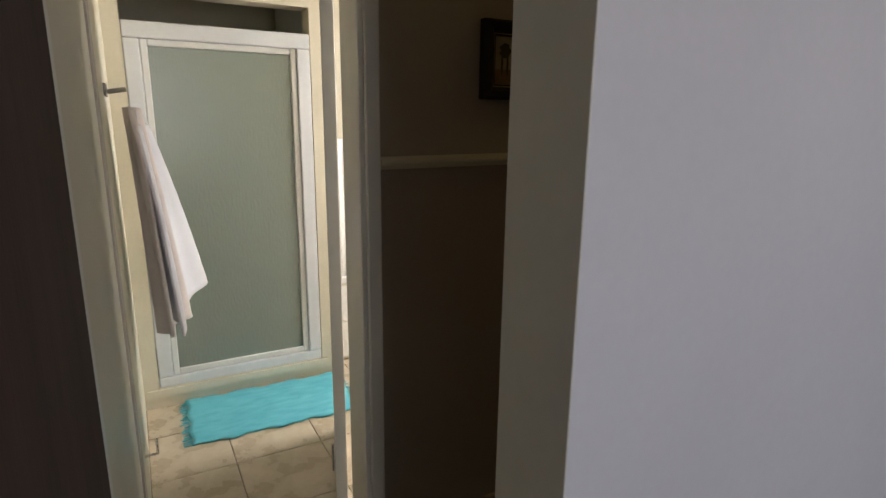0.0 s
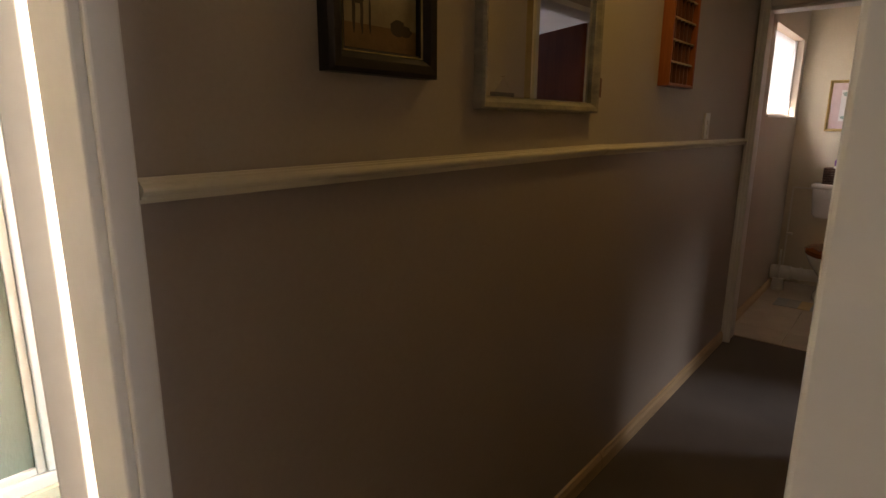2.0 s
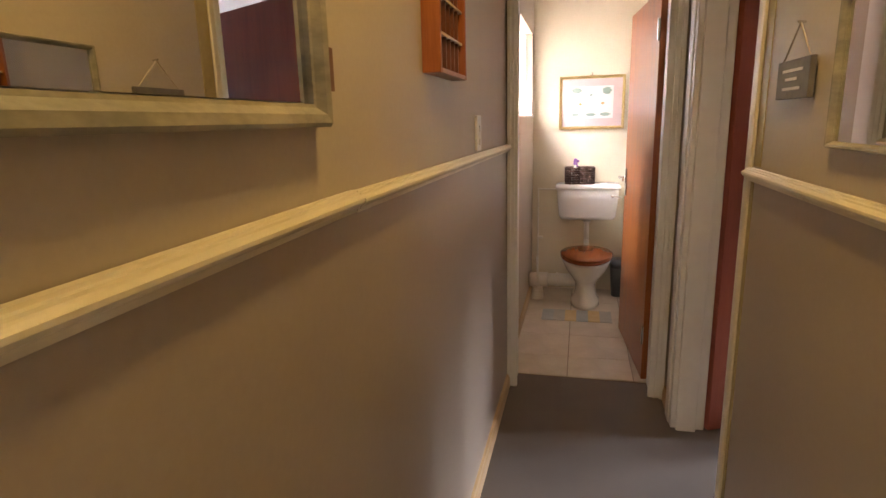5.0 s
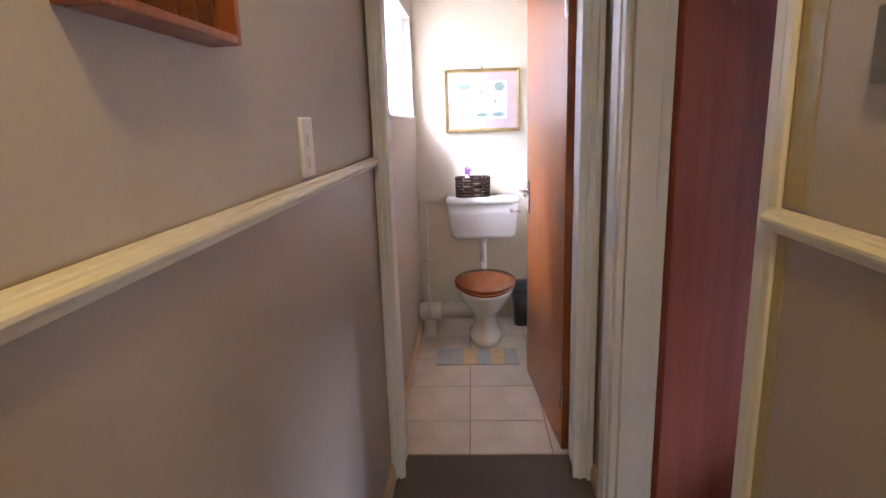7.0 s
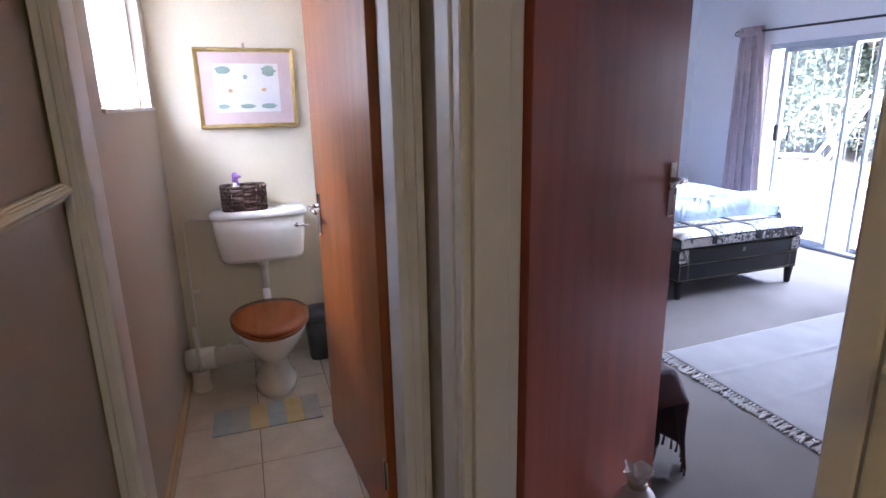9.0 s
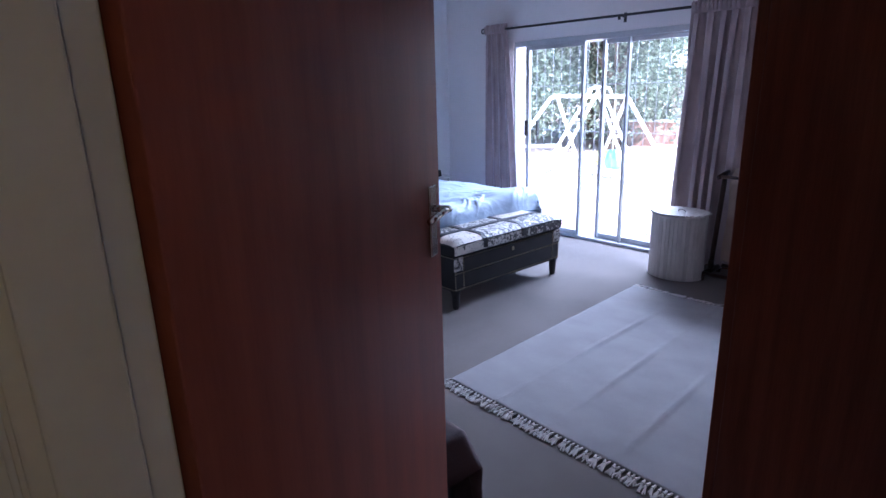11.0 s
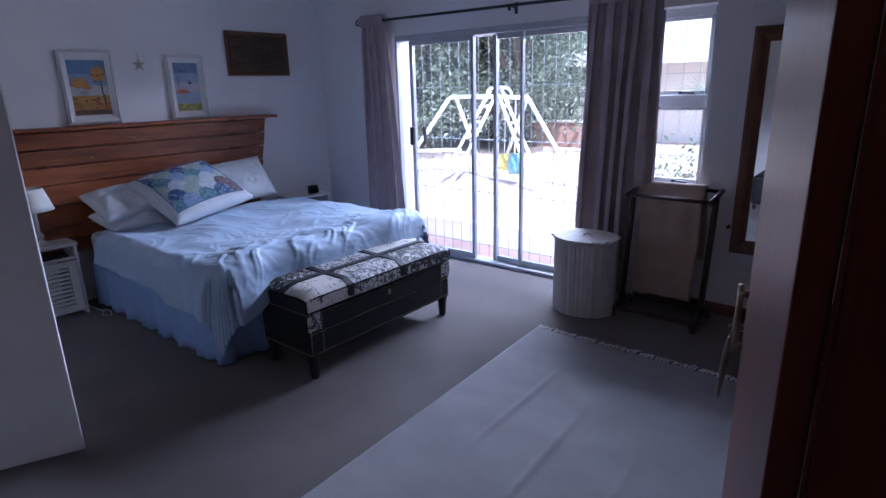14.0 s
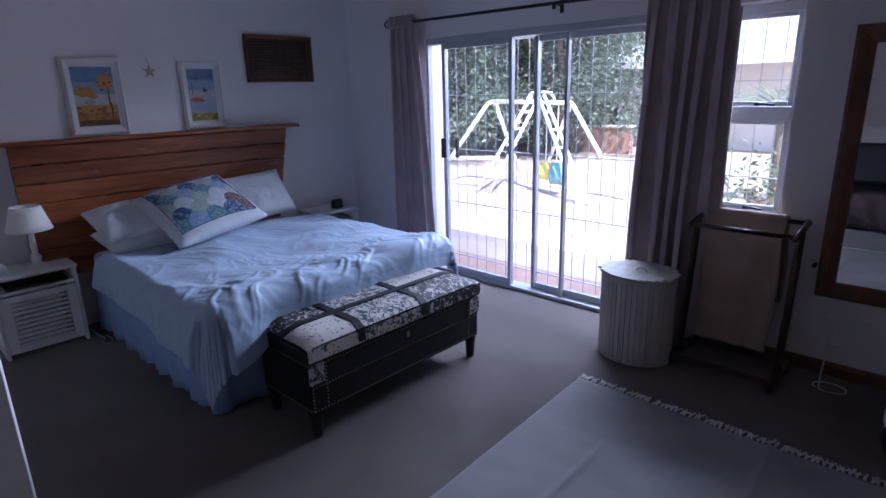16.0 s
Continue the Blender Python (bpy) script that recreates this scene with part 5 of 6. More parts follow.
ya, yb = -2.044, -1.79
leaning_picture(-2.096, -1.733, 1.305, 1.815, "autumn trees and cottage painting in a white frame", [
    ("upper_sky", paint("painted_blue_sky", (0.10, 0.20, 0.38), (0.18, 0.30, 0.48), 9), quad(east_bed, ya, yb, 1.655, 1.752, 0.007, 0.010)),
    ("middle_sky", paint("painted_hazy_sky", (0.20, 0.30, 0.44), (0.36, 0.44, 0.54), 9), quad(east_bed, ya, yb, 1.575, 1.655, 0.007, 0.010)),
    ("lower_sky", paint("painted_cream_sky", (0.46, 0.47, 0.46), (0.58, 0.56, 0.50), 9), quad(east_bed, ya, yb, 1.505, 1.575, 0.007, 0.010)),
    ("far_field", paint("painted_golden_field", (0.40, 0.22, 0.05), (0.54, 0.32, 0.08), 30), quad(east_bed, ya, yb, 1.455, 1.505, 0.007, 0.010)),
    ("field", paint("painted_orange_field", (0.26, 0.11, 0.022), (0.44, 0.22, 0.05), 30), quad(east_bed, ya, yb, 1.405, 1.455, 0.007, 0.010)),
    ("dark_bank", paint("painted_dark_bank", (0.06, 0.03, 0.015), (0.18, 0.08, 0.03), 40), quad(east_bed, ya, yb, 1.368, 1.405, 0.007, 0.010)),
    ("autumn_trees", paint("painted_orange_leaves", (0.52, 0.22, 0.05), (0.62, 0.32, 0.08), 40), ([(-1.985, 1.68, 0.038, 0.02), (-1.985, 1.655, 0.05, 0.018), (-1.985, 1.63, 0.042, 0.018), (-1.855, 1.60, 0.05, 0.022), (-1.855, 1.58, 0.058, 0.02), (-1.90, 1.56, 0.03, 0.015)], 0.0112)),
    ("tree_trunks", paint("painted_trunk", (0.05, 0.03, 0.02), (0.09, 0.05, 0.03), 40), ([(-1.998, 1.56, 0.005, 0.07), (-2.006, 1.46, 0.006, 0.06), (-1.95, 1.39, 0.07, 0.012)], 0.0118)),
    ("foliage_dabs", paint("painted_yellow_leaves", (0.46, 0.22, 0.05), (0.58, 0.32, 0.08), 50), (dabs(-2.025, -1.945, 1.60, 1.715, 14, 0.013) + dabs(-1.91, -1.80, 1.555, 1.63, 12, 0.012), 0.0120)),
    ("shadow_dabs", paint("painted_rust_shadow", (0.22, 0.075, 0.02), (0.30, 0.11, 0.03), 50), (dabs(-2.025, -1.945, 1.595, 1.66, 7, 0.011) + dabs(-2.03, -1.80, 1.40, 1.49, 12, 0.016), 0.0119)),
    ("cottage", paint("painted_cottage", (0.30, 0.30, 0.32), (0.45, 0.44, 0.44), 40), ([(-1.875, 1.525, 0.032, 0.016)], 0.0122)),
])
ya, yb = -2.772, -2.552
leaning_picture(-2.81, -2.49, 1.302, 1.80, "blue lake and birds painting in a white frame", [
    ("upper_sky", paint("painted_slate_sky", (0.12, 0.19, 0.32), (0.22, 0.29, 0.42), 7), quad(east_bed, ya, yb, 1.665, 1.745, 0.007, 0.010)),
    ("middle_sky", paint("painted_lilac_sky", (0.22, 0.30, 0.44), (0.36, 0.41, 0.52), 7), quad(east_bed, ya, yb, 1.59, 1.665, 0.007, 0.010)),
    ("lower_sky", paint("painted_pink_sky", (0.44, 0.42, 0.48), (0.56, 0.52, 0.54), 7), quad(east_bed, ya, yb, 1.52, 1.59, 0.007, 0.010)),
    ("water", paint("painted_water", (0.30, 0.36, 0.50), (0.46, 0.48, 0.58), 9), quad(east_bed, ya, yb, 1.42, 1.52, 0.007, 0.010)),
    ("grass", paint("painted_yellow_grass", (0.20, 0.17, 0.04), (0.36, 0.30, 0.08), 30), quad(east_bed, ya, yb, 1.365, 1.42, 0.007, 0.010)),
    ("reed_dabs", paint("painted_gold_reeds", (0.50, 0.36, 0.05), (0.60, 0.46, 0.10), 30), (dabs(-2.76, -2.56, 1.375, 1.43, 16, 0.012), 0.0113)),
    ("red_bank", paint("painted_red_bank", (0.40, 0.11, 0.05), (0.5, 0.18, 0.07), 30), ([(-2.60, 1.52, 0.045, 0.018), (-2.635, 1.512, 0.03, 0.010)], 0.0112)),
    ("birds", paint("painted_birds", (0.04, 0.04, 0.05), (0.08, 0.08, 0.09), 30), ([(-2.675, 1.585, 0.022, 0.007), (-2.672, 1.593, 0.006, 0.02), (-2.615, 1.675, 0.012, 0.006), (-2.578, 1.60, 0.003, 0.05)], 0.0118)),
])
ob = thing("hanging_star", (8.42, -2.285, 1.70), "small pale star ornament hanging on the wall", "ornament")
bm = bmesh.new()
cv = [bm.verts.new((8.405 + (0.0 if k else 0.0), -2.285 + (0.052 if k % 2 == 0 else 0.021) * math.sin(k * math.pi / 5), 1.725 + (0.052 if k % 2 == 0 else 0.021) * math.cos(k * math.pi / 5))) for k in range(10)]
top = bm.verts.new((8.395, -2.285, 1.725))
bot = bm.verts.new((8.415, -2.285, 1.725))
for k in range(10):
    bm.faces.new((cv[k], cv[(k + 1) % 10], top))
    bm.faces.new((cv[(k + 1) % 10], cv[k], bot))
part("star_body", bm, STRING, ob)
part("string", rod((8.41, -2.285, 1.765), (8.425, -2.285, 1.82), 0.0018, sides=5), STRING, ob)

# wall air conditioner grille
GRILLE = surface("tan_brown_grille_plastic", (0.15, 0.10, 0.065), (0.24, 0.165, 0.11), 9, 0.5, 0.1, 60)
ob = thing("air_conditioner", (8.42, -3.35, 1.64), "brown wood framed wall air conditioner grille", "air conditioner")
part("frame", ring_frame(-3.66, -3.04, 1.642, 2.015, 0.032, 0.045, east_bed), FRAMEWOOD, ob)
part("backing", quad(east_bed, -3.63, -3.07, 1.67, 1.985, 0.001, 0.006), BLACKPLASTIC, ob)
for k in range(15):
    z = 1.682 + k * 0.0205
    m = Matrix.Translation((8.41, -3.35, z)) @ Matrix.Rotation(radians(-35), 4, "Y")
    part("slat", box(-0.012, 0.012, -0.275, 0.275, -0.0022, 0.0022, m=m), GRILLE, ob)
for k in range(9):
    y = -3.35 + (k - 4) * 0.065
    part("slat", box(8.392, 8.396, y - 0.002, y + 0.002, 1.676, 1.98), GRILLE, ob)
part("knob", rod((8.405, -3.69, 1.70), (8.38, -3.69, 1.70), 0.012), PVC, ob)

# sliding door and window
ob = thing("sliding_door", (6.36, -4.16, 0), "white aluminium sliding glass door to the garden", "sliding door", kind="structure")
part("frame_head", box(5.302, 7.418, -4.215, -4.095, 1.895, 1.943), SHADED_ALU, ob, bevel=0.003)
part("frame_sill", box(5.302, 7.418, -4.215, -4.085, 0.002, 0.028), SHADED_ALU, ob, bevel=0.003)
for a in (5.302, 7.396):
    part("frame_post", box(a, a + 0.022, -4.140, -4.095, 0.029, 1.894), SHADED_ALU, ob)
for a, b, y in ((7.225, 7.259, -4.125), (6.562, 6.590, -4.125), (6.374, 6.402, -4.175), (6.097, 6.118, -4.125), (5.335, 5.385, -4.175)):
    part("stile", box(a, b, y - 0.02, y + 0.02, 0.03, 1.893), SHADED_ALU, ob, bevel=0.002)
for a, b, y in ((6.592, 7.223, -4.125), (5.387, 6.363, -4.175)):
    part("bottom_rail", box(a, b, y - 0.018, y + 0.018, 0.03, 0.075), SHADED_ALU, ob)
    part("top_rail", box(a, b, y - 0.018, y + 0.018, 1.855, 1.893), SHADED_ALU, ob)
    g = part("pane", box(a, b, y - 0.003, y + 0.003, 0.076, 1.854), PANE, ob)
    g.visible_shadow = False
part("pull_handle", box(7.224, 7.260, -4.104, -4.075, 1.0, 1.16), BLACKPLASTIC, ob, "black pull handle", bevel=0.004)
part("pull_handle", box(7.140, 7.165, -4.175, -4.146, 1.0, 1.16), BLACKPLASTIC, ob, "black outer pull handle", bevel=0.004)
ob = thing("security_bars", (6.3, -4.33, 0), "white painted steel security bars outside the glass", "burglar bars")
for k in range(21):
    x = 5.30 + k * 0.1055
    part("bar", rod((x, -4.33, 0.0), (x, -4.33, 1.95), 0.0029, sides=6), BARPAINT, ob)
for z in (0.10, 0.585, 1.05, 1.50, 1.90):
    part("cross_bar", box(5.29, 7.43, -4.340, -4.320, z - 0.003, z + 0.003), BARPAINT, ob)
for k in range(5):
    x = 4.76 + k * 0.108
    part("bar", rod((x, -4.33, 0.78), (x, -4.33, 1.95), 0.0029, sides=6), BARPAINT, ob)
for z in (0.80, 1.0, 1.55, 1.92):
    part("cross_bar", box(4.73, 5.23, -4.340, -4.320, z - 0.003, z + 0.003), BARPAINT, ob)
ob = thing("window_bedroom", (4.98, -4.2, 0.79), "white aluminium window with two top hung sashes", "window", kind="structure")
for nm, b in (("window_frame", (4.737, 4.775, -4.26, -4.20, 0.793, 1.943)), ("window_frame", (5.18, 5.218, -4.26, -4.20, 0.793, 1.943)), ("window_frame", (4.777, 5.178, -4.26, -4.20, 1.895, 1.943)), ("window_frame", (4.777, 5.178, -4.26, -4.20, 0.793, 0.83)), ("transom", (4.777, 5.178, -4.265, -4.195, 1.335, 1.41))):
    part(nm, box(*b), ALU, ob, bevel=0.003)
for z0, z1 in ((0.832, 1.333), (1.412, 1.893)):
    for b in ((4.777, 4.80, z0, z1), (5.155, 5.178, z0, z1), (4.802, 5.153, z0, z0 + 0.026), (4.802, 5.153, z1 - 0.02, z1)):
        part("sash", box(b[0], b[1], -4.245, -4.215, b[2], b[3]), ALU, ob, bevel=0.002)
    g = part("pane", box(4.802, 5.153, -4.233, -4.228, z0 + 0.027, z1 - 0.021), PANE, ob)
    g.visible_shadow = False
    bm = box(4.93, 4.955, -4.214, -4.185, z0 + 0.004, z0 + 0.022)
    rod((4.94, -4.19, z0 + 0.016), (4.85, -4.175, z0 + 0.010), 0.006, bm, 6)
    part("stay_handle", bm, BLACKPLASTIC, ob, "black window stay")
part("window_sill", box(4.72, 5.235, -4.199, -4.07, 0.772, 0.789), WHITE_PAINT, ob, bevel=0.004)

# curtains on a black rod
ob = thing("curtain_rod", (6.3, -3.98, 2.06), "thin black curtain rod with scroll ends", "curtain rod")
bm = rod((7.74, -3.98, 2.075), (4.72, -3.98, 2.045), 0.011)
part("pole", bm, BLACKPLASTIC, ob, smooth=True)
bm = bmesh.new()
for k in range(11):
    a0, a1 = k * 0.6, (k + 1) * 0.6
    rod((7.755 + 0.022 * math.sin(a0), -3.98, 2.075 + 0.022 * math.cos(a0)), (7.755 + 0.022 * math.sin(a1), -3.98, 2.075 + 0.022 * math.cos(a1)), 0.007, bm, 6)
part("scroll_end", bm, BLACKPLASTIC, ob, smooth=True)
for x, z in ((7.62, 2.074), (6.14, 2.06), (4.80, 2.046)):
    bm = rod((x, -3.98, z), (x, -4.08, z - 0.01), 0.007, sides=8)
    box(x - 0.012, x + 0.012, -4.08, -4.072, z - 0.05, z + 0.03, bm)
    rod((x, -3.98, z), (x, -3.98, z - 0.035), 0.012, bm, 8)
    part("bracket", bm, BLACKPLASTIC, ob)


def curtain(x0t, x1t, x0b, x1b, y, z0, z1, folds, seed, label, lining):
    ob = thing("curtain", ((x0t + x1t) / 2, y, z0), label, "curtain", group="bedroom curtains")

    def f(u, v):
        w = v ** 0.8
        a, b = x0t + (x0b - x0t) * w, x1t + (x1b - x1t) * w
        ph = folds * math.tau * (u + 0.13 * noise.noise((u * 3.1, v * 0.7, seed))) + seed + 0.5 * noise.noise((u * 2, v * 2.5, seed + 5))
        deep = 0.65 + 0.9 * abs(noise.noise((u * folds * 0.9, 0.3 + v * 0.6, seed + 2)))
        amp = (0.024 + 0.018 * v) * deep
        x = a + (b - a) * u + 0.010 * math.cos(ph * 2)
        yy = y + amp * math.sin(ph) + 0.008 * noise.noise((u * 14, v * 3, seed)) * (1 - v)
        gather = math.exp(-((v - 0.055) / 0.025) ** 2)
        pucker = 0.008 * math.sin(u * folds * 19 + seed) * math.exp(-v * 9)
        return (x, yy * (1 - gather) + (y + 0.4 * amp * math.sin(ph)) * gather + pucker, z1 - (z1 - z0) * v + 0.010 * noise.noise((u * 9, seed, 0)) * v)
    thicken(part("cloth", sheet(int(folds * 26), 60, f), CURTAIN, ob, smooth=True), 0.005)
    l0, l1 = lining
    thicken(part("lining", sheet(int(folds * 10), 30, lambda u, v: tuple(Vector(f(l0 + (l1 - l0) * u, min(1, 0.08 + v * 0.91))) + Vector((0, -0.045, 0)))), LINING, ob, "pale lining", smooth=True), 0.002)
    bm = bmesh.new()
    sheet(int(folds * 26), 6, lambda u, v: (x0t + (x1t - x0t) * u + 0.006 * math.sin(u * 90), y + 0.035 + (0.012 + 0.012 * noise.noise((u * folds * 3, seed, 3))) * math.sin(u * folds * 17 + seed) * (1 - v), z1 - 0.012 - v * 0.085 + 0.008 * noise.noise((u * 20, seed, 7)) * (1 - v)), bm)
    thicken(part("heading_frill", bm, CURTAIN, ob, "gathered heading", smooth=True), 0.004)
    return ob


curtain(7.68, 7.43, 7.70, 7.27, -3.965, 0.04, 2.125, 3.6, 1, "mauve taupe velvet curtain gathered at the side", (0.1, 0.8))
curtain(5.49, 5.02, 5.56, 5.03, -3.965, 0.04, 2.09, 5.4, 3, "mauve taupe velvet curtain between door and window", (0.2, 1.0))

# laundry basket
ob = thing("laundry_basket", (5.305, -3.64, 0), "whitewashed slatted laundry basket with lid", "laundry basket")
for k in range(44):
    a = k * math.tau / 44
    c, s = math.cos(a), math.sin(a)
    m = Matrix.Translation((5.305 + 0.208 * c, -3.64 + 0.174 * s, 0)) @ Matrix.Rotation(math.atan2(s / 0.174, c / 0.208), 4, "Z")
    part("slat", box(-0.004, 0.004, -0.0128, 0.0128, 0.006, 0.505, m=m), WASHWOOD, ob)
part("rim", lathe([(0.206, 0.0), (0.213, 0.002), (0.213, 0.02), (0.206, 0.022)], (5.305, -3.64, 0.487), 40, sy=0.85), WASHWOOD, ob, smooth=False)
part("inner_liner", lathe([(0.196, 0.004), (0.196, 0.48)], (5.305, -3.64, 0), 32, sy=0.84), LINING, ob)
for k in range(13):
    x0 = -0.216 + k * 0.0333
    xm = x0 + 0.0166
    hy = 0.184 * math.sqrt(max(0.02, 1 - (xm / 0.220) ** 2))
    part("lid_slat", box(5.305 + x0, 5.305 + x0 + 0.0325, -3.64 - hy, -3.64 + hy, 0.512, 0.524), WASHWOOD, ob)
bm = bmesh.new()
for k in range(8):
    a0, a1 = k * math.pi / 8, (k + 1) * math.pi / 8
    rod((5.285 + 0.03 * math.cos(a0), -3.63, 0.524 + 0.018 * math.sin(a0)), (5.285 + 0.03 * math.cos(a1), -3.63, 0.524 + 0.018 * math.sin(a1)), 0.005, bm, 6)
part("lid_handle", bm, WASHWOOD, ob, smooth=True)

# towel stand
ob = thing("towel_stand", (4.84, -3.82, 0), "dark brown wooden towel stand", "towel rail")
for x in (4.585, 5.095):
    part("upright", rod((x, -3.80, 0.10), (x, -3.90, 0.80), 0.019, sides=10), DARKWOOD, ob, smooth=True)
    part("foot", rod((x, -3.64, 0.045), (x, -3.98, 0.045), 0.022, sides=10), DARKWOOD, ob, smooth=True)
    part("top_arm", rod((x, -3.78, 0.79), (x, -4.03, 0.83), 0.017, sides=10), DARKWOOD, ob, smooth=True)
    part("brace", rod((x, -3.80, 0.06), (x, -3.80, 0.14), 0.026, sides=10, r2=0.02), DARKWOOD, ob, smooth=True)
    for y in (-3.66, -3.96):
        part("pad", rod((x, y, 0.0), (x, y, 0.03), 0.017, sides=8), DARKWOOD, ob)
for y, z in ((-3.795, 0.795), (-4.015, 0.828)):
    part("rail", rod((4.585, y, z), (5.095, y, z), 0.012, sides=10), DARKWOOD, ob, smooth=True)
for y, z in ((-3.66, 0.06), (-3.95, 0.06)):
    part("stretcher", rod((4.585, y, z), (5.095, y, z), 0.016, sides=10), DARKWOOD, ob, smooth=True)
ob = thing("brown_towel", (4.86, -4.0, 0.5), "brown bath towel hanging over the stand", "towel")


def stand_towel(u, v):
    x = 4.665 + u * 0.385
    s = v * 1.25
    if s < 0.48:
        y, z = -4.045, 0.36 + s
    elif s < 0.53:
        a = (s - 0.48) / 0.05 * math.pi
        y, z = -4.015 - 0.03 * math.cos(a), 0.84 + 0.018 * math.sin(a)
    else:
        d = s - 0.53
        y, z = -3.985 + 0.09 * min(1, d / 0.1) + 0.03 * d, 0.84 - d
    return (x + 0.008 * math.sin(z * 9), y + 0.006 * math.sin(u * 17 + z * 4), z)


thicken(part("cloth", sheet(20, 90, stand_towel), TOWEL_B, ob, smooth=True), 0.009)

# wooden mirror, sockets, cable and bag by the window wall
ob = thing("bedroom_mirror", (4.23, -4.07, 0.44), "tall wall mirror in a wide brown wooden frame", "mirror")


def southwall(u, d, z):
    return (u, -4.08 + d, z)


part("frame", ring_frame(3.94, 4.515, 0.44, 1.79, 0.085, 0.035, southwall), FRAMEWOOD, ob)
part("mirror_glass", quad(southwall, 4.02, 4.435, 0.52, 1.71, 0.006, 0.012), MIRROR, ob)
part("peg", rod((4.535, -4.079, 0.60), (4.535, -4.045, 0.60), 0.011), BLACKPLASTIC, ob)
for x, z in ((4.43, 0.27), (4.30, 0.29), (4.38, 0.13)):
    ob = thing("wall_socket", (x, -4.07, z), "white plastic wall socket plate", "socket", group="sockets below the mirror")
    part("plate", box(x - 0.05, x + 0.05, -4.0795, -4.07, z - 0.04, z + 0.04), PVC, ob, bevel=0.003)
    part("rocker", box(x + 0.015, x + 0.032, -4.07, -4.065, z + 0.005, z + 0.028), PVC, ob)
ob = thing("white_cable", (4.3, -3.9, 0.004), "loop of white cable on the carpet", "cable")
bm = bmesh.new()
pts = [(4.42, -4.06, 0.25), (4.42, -4.05, 0.10), (4.42, -4.0, 0.01)] + [(4.36 + 0.075 * math.cos(1.0 + k * 0.5), -3.90 + 0.055 * math.sin(1.0 + k * 0.5), 0.008) for k in range(13)]
for a, b in zip(pts, pts[1:]):
    rod(a, b, 0.0035, bm, 5)
part("cord", bm, PVC, ob)
ob = thing("sports_bag", (3.9, -3.5, 0), "navy blue nylon sports bag with white piping", "bag")
part("bag_body", loft([rr(3.92, -3.5, 0.16, 0.20, 0.004, 24, 3), rr(3.92, -3.5, 0.185, 0.235, 0.08, 24, 3), rr(3.92, -3.5, 0.175, 0.225, 0.22, 24, 3), rr(3.92, -3.5, 0.12, 0.18, 0.33, 24, 3), rr(3.92, -3.5, 0.04, 0.12, 0.36, 24, 3)]), BLUEBAG, ob, smooth=True)
part("piping", loft([rr(3.92, -3.5, 0.1885, 0.2385, 0.165, 24, 3), rr(3.92, -3.5, 0.1875, 0.2375, 0.172, 24, 3)]), PAPER, ob, smooth=True)

# behind the open door
ob = thing("ottoman", (4.95, 0.05, 0), "black upholstered chair behind the open door", "chair")
part("seat_body", box(4.47, 5.10, -0.45, 0.40, 0.06, 0.405), BLACK, ob, bevel=0.04)
part("backrest", box(4.47, 5.10, 0.26, 0.44, 0.41, 0.86), BLACK, ob, bevel=0.05)
for x in (4.52, 5.05):
    for y in (-0.43, 0.36):
        part("leg", lathe([(0.018, 0), (0.025, 0.058)], (x, y, 0), 10), DARKWOOD, ob)
ob = thing("throw_blanket", (4.75, -0.45, 0.3), "dark brown woven throw with tasselled edge", "blanket")


def throw(u, v):
    x = 4.395 + u * 0.46
    s = v * 0.62
    slip = 1.3 * max(0.0, 4.468 - x)
    if s < 0.18:
        return (x, -0.30 - s, 0.417 + 0.006 * math.sin(u * 13) - slip)
    d = s - 0.18
    return (x - 0.02 * d + 0.02 * math.sin(d * 7), -0.48 - 0.04 * min(1, d * 5) + 0.03 * math.sin(u * 14 + d * 4) * min(1, d * 6), 0.417 - slip * max(0.0, 1 - 3 * d) - d * (0.52 + 0.36 * (1 - u)))


thicken(part("cloth", sheet(30, 30, throw), THROW, ob, smooth=True), 0.010)
bm = bmesh.new()
for k in range(22):
    p = Vector(throw(k / 21, 1))
    rod(p, p + Vector((0.005 * math.sin(k * 3), 0.004, -0.045)), 0.004, bm, 5, 0.006)
part("tassels", bm, THROW, ob, kind="stuff")
ob = thing("door_stop", (4.09, -0.01, 0), "off white floral cloth bag door stop", "door stop")
part("sack", lathe([(0.055, 0.002), (0.085, 0.02), (0.095, 0.10), (0.085, 0.20), (0.05, 0.275), (0.024, 0.30), (0.022, 0.31)], (4.09, -0.01, 0), 20), SACK, ob, smooth=True)
part("tie", lathe([(0.027, 0), (0.031, 0.007), (0.027, 0.014)], (4.09, -0.01, 0.298), 16), STRING, ob, smooth=True)
part("frill", sheet(40, 5, lambda u, v: (4.09 + (0.021 + 0.022 * v + 0.006 * v * math.sin(u * 37)) * math.cos(u * math.tau), -0.01 + (0.021 + 0.022 * v + 0.006 * v * math.sin(u * 37)) * math.sin(u * math.tau), 0.312 + 0.045 * v + 0.008 * v * math.sin(u * 25)), close_u=True), SACK, ob, smooth=True)

